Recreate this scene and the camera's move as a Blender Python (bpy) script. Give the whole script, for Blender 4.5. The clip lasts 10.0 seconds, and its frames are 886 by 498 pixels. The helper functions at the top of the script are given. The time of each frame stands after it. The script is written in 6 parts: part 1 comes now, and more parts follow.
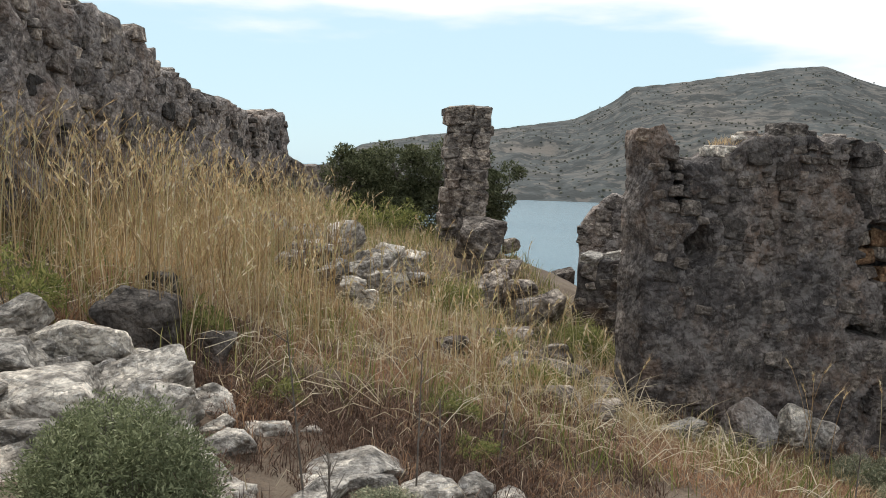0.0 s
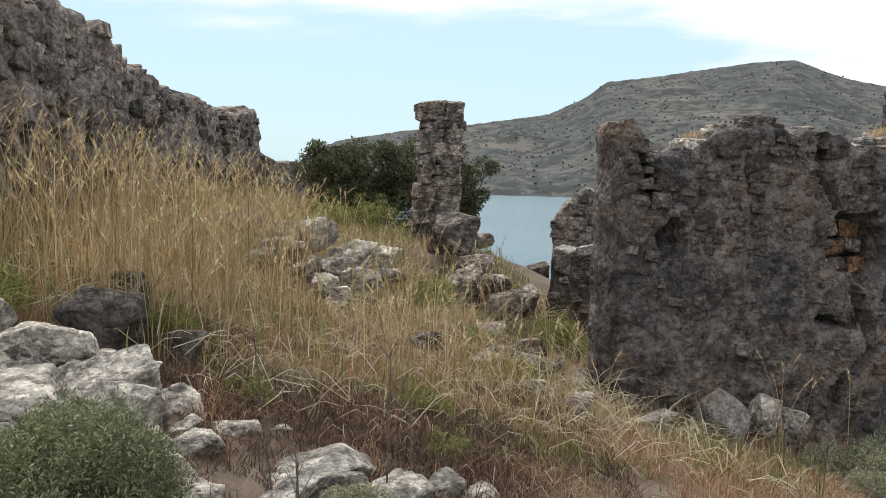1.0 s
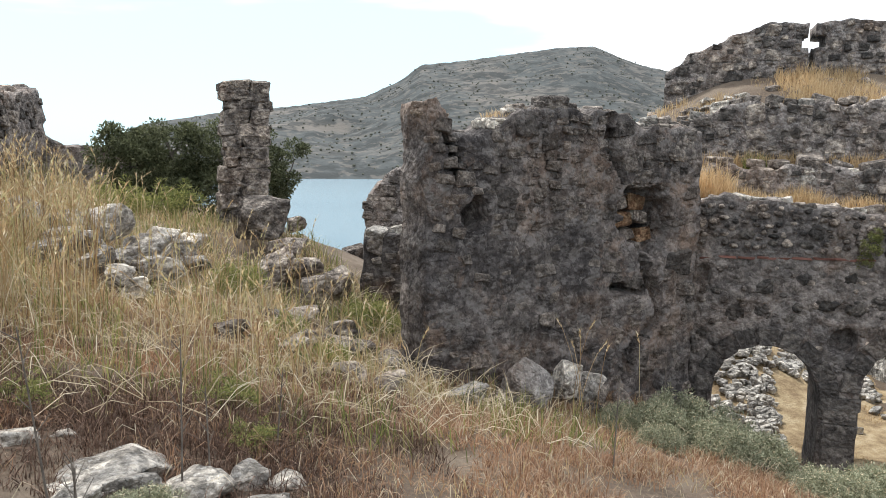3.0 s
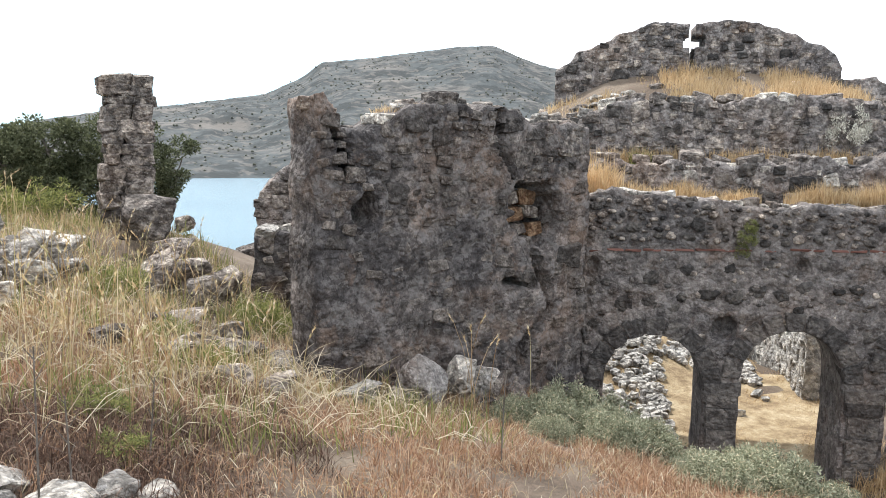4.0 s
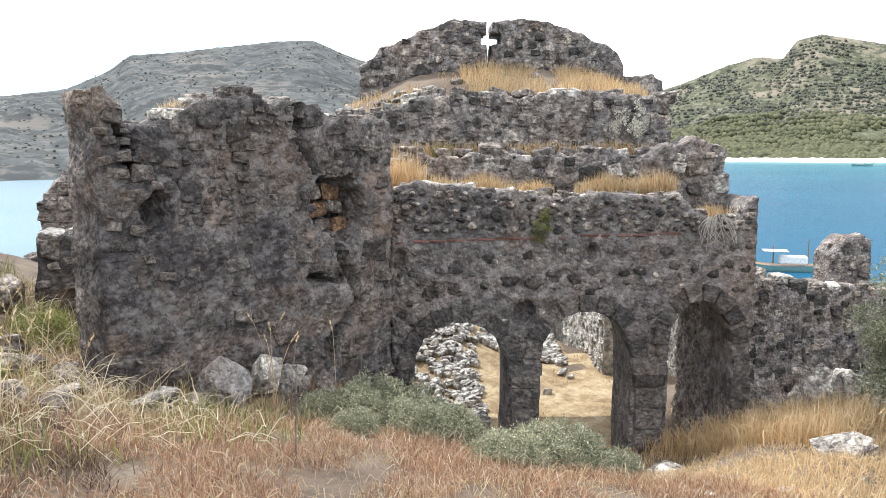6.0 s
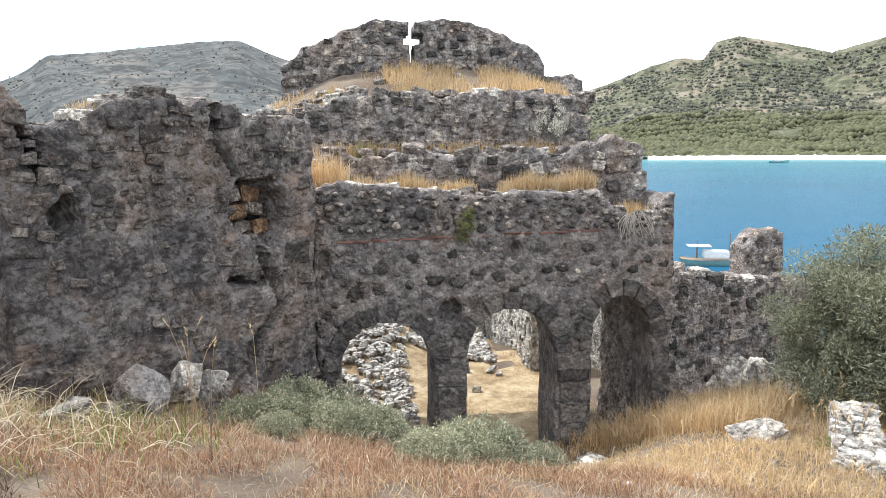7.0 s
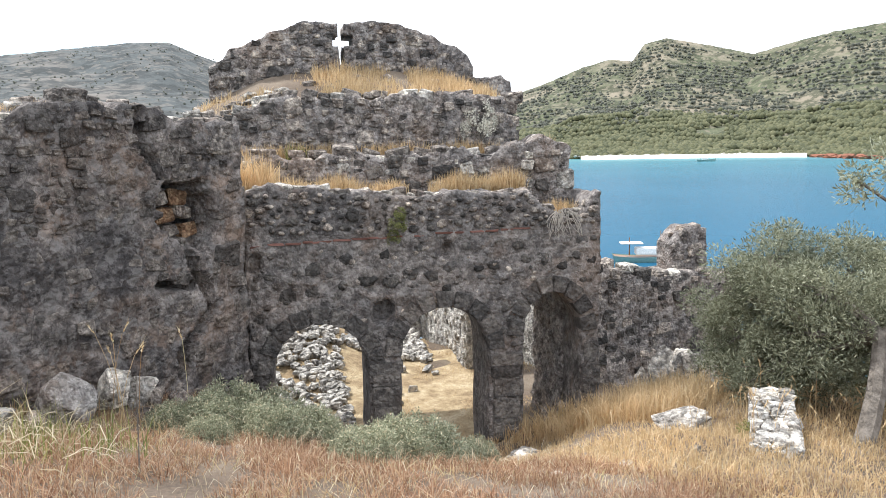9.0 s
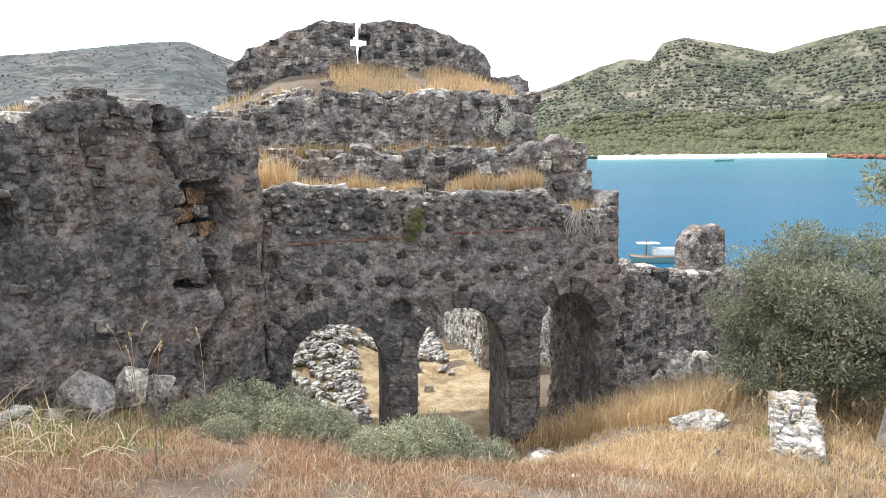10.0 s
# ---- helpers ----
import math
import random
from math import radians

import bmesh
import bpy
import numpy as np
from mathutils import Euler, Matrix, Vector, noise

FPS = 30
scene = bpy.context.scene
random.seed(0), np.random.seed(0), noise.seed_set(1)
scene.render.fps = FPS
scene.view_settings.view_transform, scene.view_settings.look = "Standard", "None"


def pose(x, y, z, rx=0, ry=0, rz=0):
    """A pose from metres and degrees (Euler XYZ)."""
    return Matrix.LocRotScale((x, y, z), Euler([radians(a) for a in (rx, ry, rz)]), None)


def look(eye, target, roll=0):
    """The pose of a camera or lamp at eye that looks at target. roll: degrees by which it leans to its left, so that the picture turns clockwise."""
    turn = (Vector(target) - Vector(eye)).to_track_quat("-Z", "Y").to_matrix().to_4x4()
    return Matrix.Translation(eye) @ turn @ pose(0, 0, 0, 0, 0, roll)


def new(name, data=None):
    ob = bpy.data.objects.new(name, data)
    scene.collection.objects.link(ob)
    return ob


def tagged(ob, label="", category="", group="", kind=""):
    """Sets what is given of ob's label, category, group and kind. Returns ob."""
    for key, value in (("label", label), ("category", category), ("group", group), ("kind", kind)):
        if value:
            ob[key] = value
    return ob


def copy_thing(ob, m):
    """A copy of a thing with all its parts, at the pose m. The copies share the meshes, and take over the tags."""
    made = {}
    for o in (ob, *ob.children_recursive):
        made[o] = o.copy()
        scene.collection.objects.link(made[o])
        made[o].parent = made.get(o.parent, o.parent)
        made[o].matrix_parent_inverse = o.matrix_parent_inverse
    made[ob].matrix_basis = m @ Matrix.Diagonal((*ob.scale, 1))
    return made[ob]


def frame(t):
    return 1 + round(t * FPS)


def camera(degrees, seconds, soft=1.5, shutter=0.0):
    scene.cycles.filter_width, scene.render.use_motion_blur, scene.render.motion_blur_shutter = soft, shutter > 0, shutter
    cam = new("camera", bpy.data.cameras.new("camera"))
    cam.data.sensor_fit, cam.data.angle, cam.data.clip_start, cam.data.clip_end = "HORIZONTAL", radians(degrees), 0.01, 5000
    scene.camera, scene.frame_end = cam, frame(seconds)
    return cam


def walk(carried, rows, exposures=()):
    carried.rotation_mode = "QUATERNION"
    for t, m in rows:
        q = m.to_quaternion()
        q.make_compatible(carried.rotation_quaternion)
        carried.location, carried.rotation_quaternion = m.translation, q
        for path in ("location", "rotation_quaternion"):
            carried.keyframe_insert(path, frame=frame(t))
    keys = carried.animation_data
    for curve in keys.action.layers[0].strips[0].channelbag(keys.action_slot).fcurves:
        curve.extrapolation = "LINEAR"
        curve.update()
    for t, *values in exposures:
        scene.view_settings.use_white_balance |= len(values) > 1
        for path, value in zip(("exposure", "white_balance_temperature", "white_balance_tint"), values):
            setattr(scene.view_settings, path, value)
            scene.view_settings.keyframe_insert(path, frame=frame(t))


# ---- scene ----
import functools
from collections import defaultdict

# ---- camera and walk ----
cam = camera(58.0, 10.0, soft=0.9)
PATH = [
    (0.0, 0.017, 0.006, 1.652, -4.48, -6.03, -1.70),
    (0.5, 0.034, 0.017, 1.653, -4.81, -5.94, -1.39),
    (1.0, 0.064, 0.024, 1.646, -6.15, -6.27, -1.18),
    (1.5, 0.105, 0.051, 1.631, -8.64, -7.03, -1.10),
    (2.0, 0.133, 0.080, 1.627, -11.96, -7.46, -0.95),
    (2.5, 0.156, 0.064, 1.629, -15.42, -7.40, -0.73),
    (4.0, 0.357, 0.077, 1.597, -25.84, -7.36, -0.48),
    (4.5, 0.436, 0.068, 1.591, -28.92, -7.43, -0.30),
    (5.0, 0.487, 0.034, 1.579, -32.14, -7.45, -0.11),
    (5.5, 0.532, -0.040, 1.589, -35.29, -7.57, -0.00),
    (7.0, 0.673, -0.174, 1.574, -43.00, -7.61, 0.60),
    (7.5, 0.684, -0.236, 1.578, -44.88, -7.65, 0.82),
    (8.0, 0.677, -0.273, 1.576, -46.55, -7.64, 0.99),
    (8.5, 0.670, -0.286, 1.562, -47.49, -7.57, 1.10),
    (9.0, 0.663, -0.293, 1.561, -47.49, -7.56, 1.12),
    (9.5, 0.664, -0.285, 1.570, -46.90, -7.59, 1.03),
    (10.0, 0.677, -0.260, 1.569, -46.35, -7.59, 0.98),
]
walk(
    cam,
    [(t, pose(x, y, z, 90 + p, 0, a) @ pose(0, 0, 0, 0, 0, -r)) for t, x, y, z, a, p, r in PATH],
    exposures=[(0.0, -0.66, 6380, 9), (1.0, -0.62, 6360, 9), (2.5, -0.36, 6260, 9), (4.0, 0.2, 6080, 10), (5.5, 0.33, 6050, 10), (10.0, 0.31, 6050, 10)],
)
# ---- world and sun ----
SUN_AZ, SUN_EL = -16.0, 61.0  # degrees from +y towards +x, and above the horizon


def make_world():
    w = bpy.data.worlds.new("sky")
    scene.world = w
    w.use_nodes = True
    nt = w.node_tree
    nt.nodes.clear()
    out, bg = nt.nodes.new("ShaderNodeOutputWorld"), nt.nodes.new("ShaderNodeBackground")
    sky = nt.nodes.new("ShaderNodeTexSky")
    sky.sky_type, sky.sun_disc = "NISHITA", False
    sky.sun_elevation, sky.sun_rotation = radians(SUN_EL), radians(SUN_AZ)
    sky.air_density, sky.dust_density, sky.ozone_density = 1.0, 0.6, 1.0
    tc, sep = nt.nodes.new("ShaderNodeTexCoord"), nt.nodes.new("ShaderNodeSeparateXYZ")
    mp = nt.nodes.new("ShaderNodeMapping")
    mp.inputs["Scale"].default_value = (1.6, 1.6, 9.0)
    nz = nt.nodes.new("ShaderNodeTexNoise")
    nz.inputs["Scale"].default_value, nz.inputs["Detail"].default_value = 2.2, 7.0
    nt.links.new(tc.outputs["Generated"], sep.inputs[0])
    nt.links.new(tc.outputs["Generated"], mp.inputs[0])
    nt.links.new(mp.outputs[0], nz.inputs["Vector"])

    def calc(op, a, b):
        n = nt.nodes.new("ShaderNodeMath")
        n.operation = op
        for k, v in enumerate((a, b)):
            if isinstance(v, (int, float)):
                n.inputs[k].default_value = v
            else:
                nt.links.new(v, n.inputs[k])
        return n.outputs[0]

    # high cloud: thick overhead, thinning towards the horizon, denser towards +x
    lift = calc("MULTIPLY", calc("SUBTRACT", sep.outputs["Z"], 0.16), 12.0)
    side = calc("MULTIPLY", calc("MAXIMUM", calc("SUBTRACT", sep.outputs["X"], 0.32), 0.0), 4.5)
    ragged = calc("MULTIPLY", calc("SUBTRACT", nz.outputs["Fac"], 0.5), 2.2)
    total = calc("ADD", calc("ADD", lift, side), calc("ADD", ragged, 0.3))
    ramp = nt.nodes.new("ShaderNodeMapRange")
    ramp.interpolation_type = "SMOOTHSTEP"
    ramp.inputs["From Min"].default_value, ramp.inputs["From Max"].default_value = 0.2, 0.75
    nt.links.new(total, ramp.inputs["Value"])
    mix = nt.nodes.new("ShaderNodeMix")
    mix.data_type = "RGBA"
    nt.links.new(ramp.outputs[0], mix.inputs[0])
    haze = nt.nodes.new("ShaderNodeMix")  # thin bright veil over the whole sky
    haze.data_type = "RGBA"
    haze.inputs[0].default_value = 0.6
    haze.inputs[7].default_value = (19.0, 25.0, 27.5, 1)
    nt.links.new(sky.outputs[0], haze.inputs[6])
    nt.links.new(haze.outputs[2], mix.inputs[6])
    mix.inputs[7].default_value = (21.0, 21.2, 21.5, 1)
    nt.links.new(mix.outputs[2], bg.inputs["Color"])
    bg.inputs["Strength"].default_value = 0.08
    nt.links.new(bg.outputs[0], out.inputs[0])


make_world()
sun_data = bpy.data.lights.new("sun", "SUN")
sun_data.energy, sun_data.angle, sun_data.color = 4.2, radians(0.6), (1.0, 0.95, 0.86)
a, e = radians(SUN_AZ), radians(SUN_EL)
new("sun", sun_data).matrix_world = look((math.sin(a) * math.cos(e) * 50, math.cos(a) * math.cos(e) * 50, math.sin(e) * 50), (0, 0, 0))
# ---- materials ----


def mat(name, build, rough=0.9):
    m = bpy.data.materials.new(name)
    m.use_nodes = True
    nt = m.node_tree
    b = nt.nodes["Principled BSDF"]
    b.inputs["Roughness"].default_value = rough
    b.inputs["Specular IOR Level"].default_value = 0.25
    build(nt, b)
    return m


def node(nt, kind, **kw):
    n = nt.nodes.new("ShaderNode" + kind)
    for k, v in kw.items():
        n.inputs[k.replace("_", " ")].default_value = v
    return n


def ramp(nt, fac, stops):
    r = nt.nodes.new("ShaderNodeValToRGB")
    els = r.color_ramp.elements
    while len(els) < len(stops):
        els.new(0.5)
    for el, (p, c) in zip(els, stops):
        el.position, el.color = p, (*c, 1)
    nt.links.new(fac, r.inputs[0])
    return r.outputs[0]


def blend(nt, fac, a, b, mode="MIX"):
    m = nt.nodes.new("ShaderNodeMix")
    m.data_type, m.blend_type = "RGBA", mode
    for k, v in ((0, fac), (6, a), (7, b)):
        if isinstance(v, (int, float)):
            m.inputs[k].default_value = v
        elif isinstance(v, tuple):
            m.inputs[k].default_value = (*v, 1)
        else:
            nt.links.new(v, m.inputs[k])
    return m.outputs[2]


def spread(nt, fac, lo, hi):
    r = nt.nodes.new("ShaderNodeMapRange")
    r.inputs["From Min"].default_value, r.inputs["From Max"].default_value = lo, hi
    nt.links.new(fac, r.inputs["Value"])
    return r.outputs[0]


def where(nt):
    return nt.nodes.new("ShaderNodeNewGeometry").outputs["Position"]


def noise_tex(nt, scale, detail=6.0, rough=0.6, vec=None):
    n = node(nt, "TexNoise", Scale=scale, Detail=detail, Roughness=rough)
    nt.links.new(vec or where(nt), n.inputs["Vector"])
    return n.outputs["Fac"]


def bump(nt, b, height, strength, dist):
    n = node(nt, "Bump", Strength=strength, Distance=dist)
    nt.links.new(height, n.inputs["Height"])
    nt.links.new(n.outputs[0], b.inputs["Normal"])


def nt_colour(nt, scale):
    n = node(nt, "TexNoise", Scale=scale, Detail=4.0)
    nt.links.new(where(nt), n.inputs["Vector"])
    return n.outputs["Color"]


def stone_mat(name, dark, mid, light, rust=0.25, lichen=0.3, per_object=False, vary=0.75, veins=0.25, stain=0.45, blotch=0.0, per_island=False, speck=0.4, relief=0.1):
    """Weathered limestone: grey ground, rust and pale stains, lichen flecks, pitted relief."""

    def build(nt, b):
        warp = nt.nodes.new("ShaderNodeVectorMath")
        warp.operation = "MULTIPLY_ADD"
        nt.links.new(nt_colour(nt, 6.0), warp.inputs[0])
        warp.inputs[1].default_value = (0.14, 0.14, 0.14)
        nt.links.new(where(nt), warp.inputs[2])
        cells = []
        for scale in (5.5, 17.0):
            v = node(nt, "TexVoronoi", Scale=scale)
            nt.links.new(warp.outputs[0], v.inputs["Vector"])
            one = nt.nodes.new("ShaderNodeSeparateColor")
            nt.links.new(v.outputs["Color"], one.inputs[0])
            cells.append((one.outputs[0], v.outputs["Distance"]))
        big, mid_noise, fine = noise_tex(nt, 1.1, 5), noise_tex(nt, 9.0, 7, 0.65), noise_tex(nt, 38.0, 4, 0.6)
        col = ramp(nt, mid_noise, [(0.4, dark), (0.5, mid), (0.6, light)])
        # single stones and chips differ in tone
        col = blend(nt, vary, col, ramp(nt, cells[0][0], [(0.0, (0.62, 0.61, 0.6)), (0.5, (1.0, 0.98, 0.95)), (1.0, (1.4, 1.36, 1.3))]), "MULTIPLY")
        col = blend(nt, vary * 0.8, col, ramp(nt, cells[1][0], [(0.0, (0.55, 0.54, 0.53)), (1.0, (1.4, 1.37, 1.33))]), "MULTIPLY")
        col = blend(nt, blend_fac(nt, big, 0.5, 0.66, rust), col, (0.22, 0.14, 0.09))
        col = blend(nt, blend_fac(nt, noise_tex(nt, 3.1, 5, 0.6), 0.55, 0.6, lichen), col, light)
        col = blend(nt, blend_fac(nt, noise_tex(nt, 14.0, 4, 0.6), 0.57, 0.62, stain), col, tuple(v * 0.45 for v in dark))
        col = blend(nt, blend_fac(nt, fine, 0.54, 0.6, stain), col, tuple(v * 0.7 for v in dark))
        col = blend(nt, blend_fac(nt, noise_tex(nt, 31.0, 4, 0.62), 0.57, 0.62, speck), col, tuple(min(0.7, v * 1.35) for v in light))
        split = nt.nodes.new("ShaderNodeTexVoronoi")
        split.feature = "DISTANCE_TO_EDGE"
        split.inputs["Scale"].default_value = 3.6
        nt.links.new(warp.outputs[0], split.inputs["Vector"])
        col = blend(nt, blend_fac(nt, split.outputs["Distance"], 0.016, 0.004, veins), col, tuple(v * 0.35 for v in dark))
        if blotch:
            # broad patches where the render has darkened or flaked to a paler coat
            coat = ramp(nt, noise_tex(nt, 1.15, 6, 0.6), [(0.40, (0.56, 0.56, 0.58)), (0.46, (0.84, 0.83, 0.83)), (0.5, (1.0, 0.97, 0.95)), (0.54, (1.15, 1.11, 1.08)), (0.6, (1.45, 1.4, 1.35))])
            col = blend(nt, blotch, col, coat, "MULTIPLY")
            col = blend(nt, blend_fac(nt, noise_tex(nt, 5.2, 6, 0.68), 0.54, 0.56, 0.6 * blotch), col, light)
            col = blend(nt, blend_fac(nt, noise_tex(nt, 2.2, 8, 0.75), 0.56, 0.62, 0.4 * blotch), col, (0.24, 0.17, 0.13))
        if per_island:
            geo = nt.nodes.new("ShaderNodeNewGeometry")
            col = blend(nt, 1.0, col, ramp(nt, geo.outputs["Random Per Island"], [(0.0, (0.68, 0.68, 0.68)), (0.5, (0.95, 0.93, 0.9)), (1.0, (1.25, 1.22, 1.18))]), "MULTIPLY")
        if per_object:
            info = nt.nodes.new("ShaderNodeObjectInfo")
            tone = ramp(nt, info.outputs["Random"], [(0.0, (0.55, 0.54, 0.53)), (0.5, (0.95, 0.92, 0.88)), (1.0, (1.4, 1.34, 1.25))])
            col = blend(nt, 1.0, col, tone, "MULTIPLY")
        nt.links.new(col, b.inputs["Base Color"])
        height = nt.nodes.new("ShaderNodeMath")
        height.operation = "MULTIPLY_ADD"
        nt.links.new(cells[1][1], height.inputs[0])
        height.inputs[1].default_value = -0.5
        nt.links.new(noise_tex(nt, 11.0, 6, 0.62), height.inputs[2])
        bump(nt, b, height.outputs[0], 1.0, relief)

    return mat(name, build)


def blend_fac(nt, fac, lo, hi, amount):
    m = nt.nodes.new("ShaderNodeMath")
    m.operation = "MULTIPLY"
    nt.links.new(spread(nt, fac, lo, hi), m.inputs[0])
    m.inputs[1].default_value = amount
    return m.outputs[0]


M_WALL = stone_mat("rubble_masonry", (0.118, 0.107, 0.104), (0.222, 0.2, 0.192), (0.4, 0.368, 0.346), 0.35, 0.25, vary=0.5, veins=0.15, stain=0.45, blotch=0.5, speck=0.35, relief=0.09)
M_MORTAR = stone_mat("mortared_masonry", (0.1, 0.091, 0.088), (0.158, 0.143, 0.138), (0.265, 0.245, 0.233), 0.3, 0.2, vary=0.3, veins=0.15, stain=0.35, blotch=0.55, speck=0.3, relief=0.06)
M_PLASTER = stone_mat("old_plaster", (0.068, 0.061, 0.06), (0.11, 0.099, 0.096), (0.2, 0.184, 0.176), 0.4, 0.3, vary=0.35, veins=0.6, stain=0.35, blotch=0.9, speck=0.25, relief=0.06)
M_BLOCK = stone_mat("wall_stone", (0.108, 0.098, 0.095), (0.245, 0.222, 0.212), (0.47, 0.435, 0.405), 0.35, 0.3, True, veins=0.1, stain=0.35, speck=0.25)
M_BASALT = stone_mat("dark_stone", (0.045, 0.043, 0.044), (0.08, 0.077, 0.077), (0.14, 0.133, 0.13), 0.1, 0.12, True, 0.5, veins=0.0, stain=0.3, speck=0.2)
M_DRESSED = stone_mat("dressed_dark_stone", (0.062, 0.059, 0.06), (0.102, 0.097, 0.097), (0.165, 0.157, 0.153), 0.12, 0.15, True, 0.3, veins=0.0, stain=0.25, speck=0.2, relief=0.06)
M_ROCK = stone_mat("limestone_rock", (0.24, 0.232, 0.222), (0.45, 0.435, 0.415), (0.74, 0.72, 0.69), 0.12, 0.4, True, 0.7, veins=0.2, stain=0.4)
M_RUBBLE = stone_mat("loose_rubble", (0.26, 0.255, 0.245), (0.5, 0.485, 0.465), (0.75, 0.73, 0.7), 0.1, 0.4, vary=0.5, veins=0.0, stain=0.3, per_island=True)
M_RUSTY = stone_mat("rust_stone", (0.12, 0.065, 0.04), (0.23, 0.14, 0.085), (0.34, 0.24, 0.16), 0.4, 0.1, True)
M_PALE = stone_mat("pale_wall", (0.27, 0.26, 0.245), (0.46, 0.445, 0.42), (0.66, 0.64, 0.61), 0.12, 0.5, veins=0.1, stain=0.35)


def build_earth(nt, b):
    col = ramp(nt, noise_tex(nt, 0.9, 8, 0.65), [(0.35, (0.085, 0.065, 0.05)), (0.5, (0.145, 0.112, 0.085)), (0.68, (0.26, 0.215, 0.165))])
    col = blend(nt, spread(nt, noise_tex(nt, 26.0, 8, 0.7), 0.45, 0.75), col, (0.22, 0.165, 0.12))
    col = blend(nt, blend_fac(nt, noise_tex(nt, 60.0, 4, 0.7), 0.55, 0.7, 0.6), col, (0.09, 0.06, 0.04))
    nt.links.new(col, b.inputs["Base Color"])
    bump(nt, b, noise_tex(nt, 30.0, 8, 0.7), 0.8, 0.04)


M_EARTH = mat("dry_earth", build_earth, 0.95)


def blade_mat(name, stops, through_light=0.45):
    def build(nt, b):
        geo = nt.nodes.new("ShaderNodeNewGeometry")
        col = ramp(nt, geo.outputs["Random Per Island"], stops)
        col = blend(nt, 1.0, col, ramp(nt, noise_tex(nt, 0.8, 3), [(0.3, (0.75, 0.75, 0.75)), (0.7, (1.15, 1.1, 1.05))]), "MULTIPLY")
        nt.links.new(col, b.inputs["Base Color"])
        tr = nt.nodes.new("ShaderNodeBsdfTranslucent")
        nt.links.new(col, tr.inputs["Color"])
        mx = node(nt, "MixShader", Fac=through_light)
        nt.links.new(b.outputs[0], mx.inputs[1])
        nt.links.new(tr.outputs[0], mx.inputs[2])
        nt.links.new(mx.outputs[0], nt.nodes["Material Output"].inputs[0])

    return mat(name, build, 0.7)


M_STRAW = blade_mat("straw", [(0.0, (0.31, 0.21, 0.12)), (0.3, (0.53, 0.40, 0.225)), (0.6, (0.64, 0.51, 0.32)), (0.8, (0.47, 0.44, 0.22)), (1.0, (0.82, 0.73, 0.58))])
M_GOLD = blade_mat("golden_straw", [(0.0, (0.455, 0.325, 0.181)), (0.5, (0.612, 0.461, 0.266)), (1.0, (0.743, 0.607, 0.405))])
M_RUSSET = blade_mat("russet_grass", [(0.0, (0.19, 0.105, 0.065)), (0.35, (0.34, 0.20, 0.125)), (0.7, (0.45, 0.30, 0.19)), (1.0, (0.6, 0.48, 0.36))])
M_FRESH = blade_mat("green_weed", [(0.0, (0.11, 0.135, 0.045)), (0.5, (0.215, 0.24, 0.08)), (1.0, (0.40, 0.39, 0.16))])
M_BROWN = blade_mat("dead_brown_stems", [(0.0, (0.05, 0.032, 0.025)), (0.5, (0.12, 0.075, 0.055)), (1.0, (0.25, 0.17, 0.125))], 0.2)
M_SAGE = blade_mat("grey_green_leaf", [(0.0, (0.15, 0.158, 0.10)), (0.5, (0.26, 0.285, 0.19)), (0.85, (0.45, 0.47, 0.35)), (1.0, (0.6, 0.51, 0.36))], 0.25)
M_CUSHION = blade_mat("green_cushion_leaf", [(0.0, (0.085, 0.10, 0.055)), (0.6, (0.17, 0.20, 0.11)), (1.0, (0.33, 0.36, 0.22))], 0.3)
M_OLIVE = blade_mat("olive_leaf", [(0.0, (0.11, 0.12, 0.075)), (0.5, (0.23, 0.245, 0.165)), (1.0, (0.42, 0.44, 0.33))], 0.35)
M_BUSH = blade_mat("dark_leaf", [(0.0, (0.045, 0.055, 0.028)), (0.5, (0.10, 0.115, 0.06)), (1.0, (0.2, 0.215, 0.125))], 0.3)
M_SILVER = blade_mat("silver_leaf", [(0.0, (0.28, 0.28, 0.24)), (1.0, (0.6, 0.6, 0.54))], 0.2)


def build_bark(nt, b):
    nt.links.new(ramp(nt, noise_tex(nt, 9.0, 8, 0.7), [(0.3, (0.06, 0.05, 0.042)), (0.7, (0.24, 0.21, 0.18))]), b.inputs["Base Color"])
    bump(nt, b, noise_tex(nt, 18.0, 8), 0.8, 0.03)


M_BARK = mat("bark", build_bark)


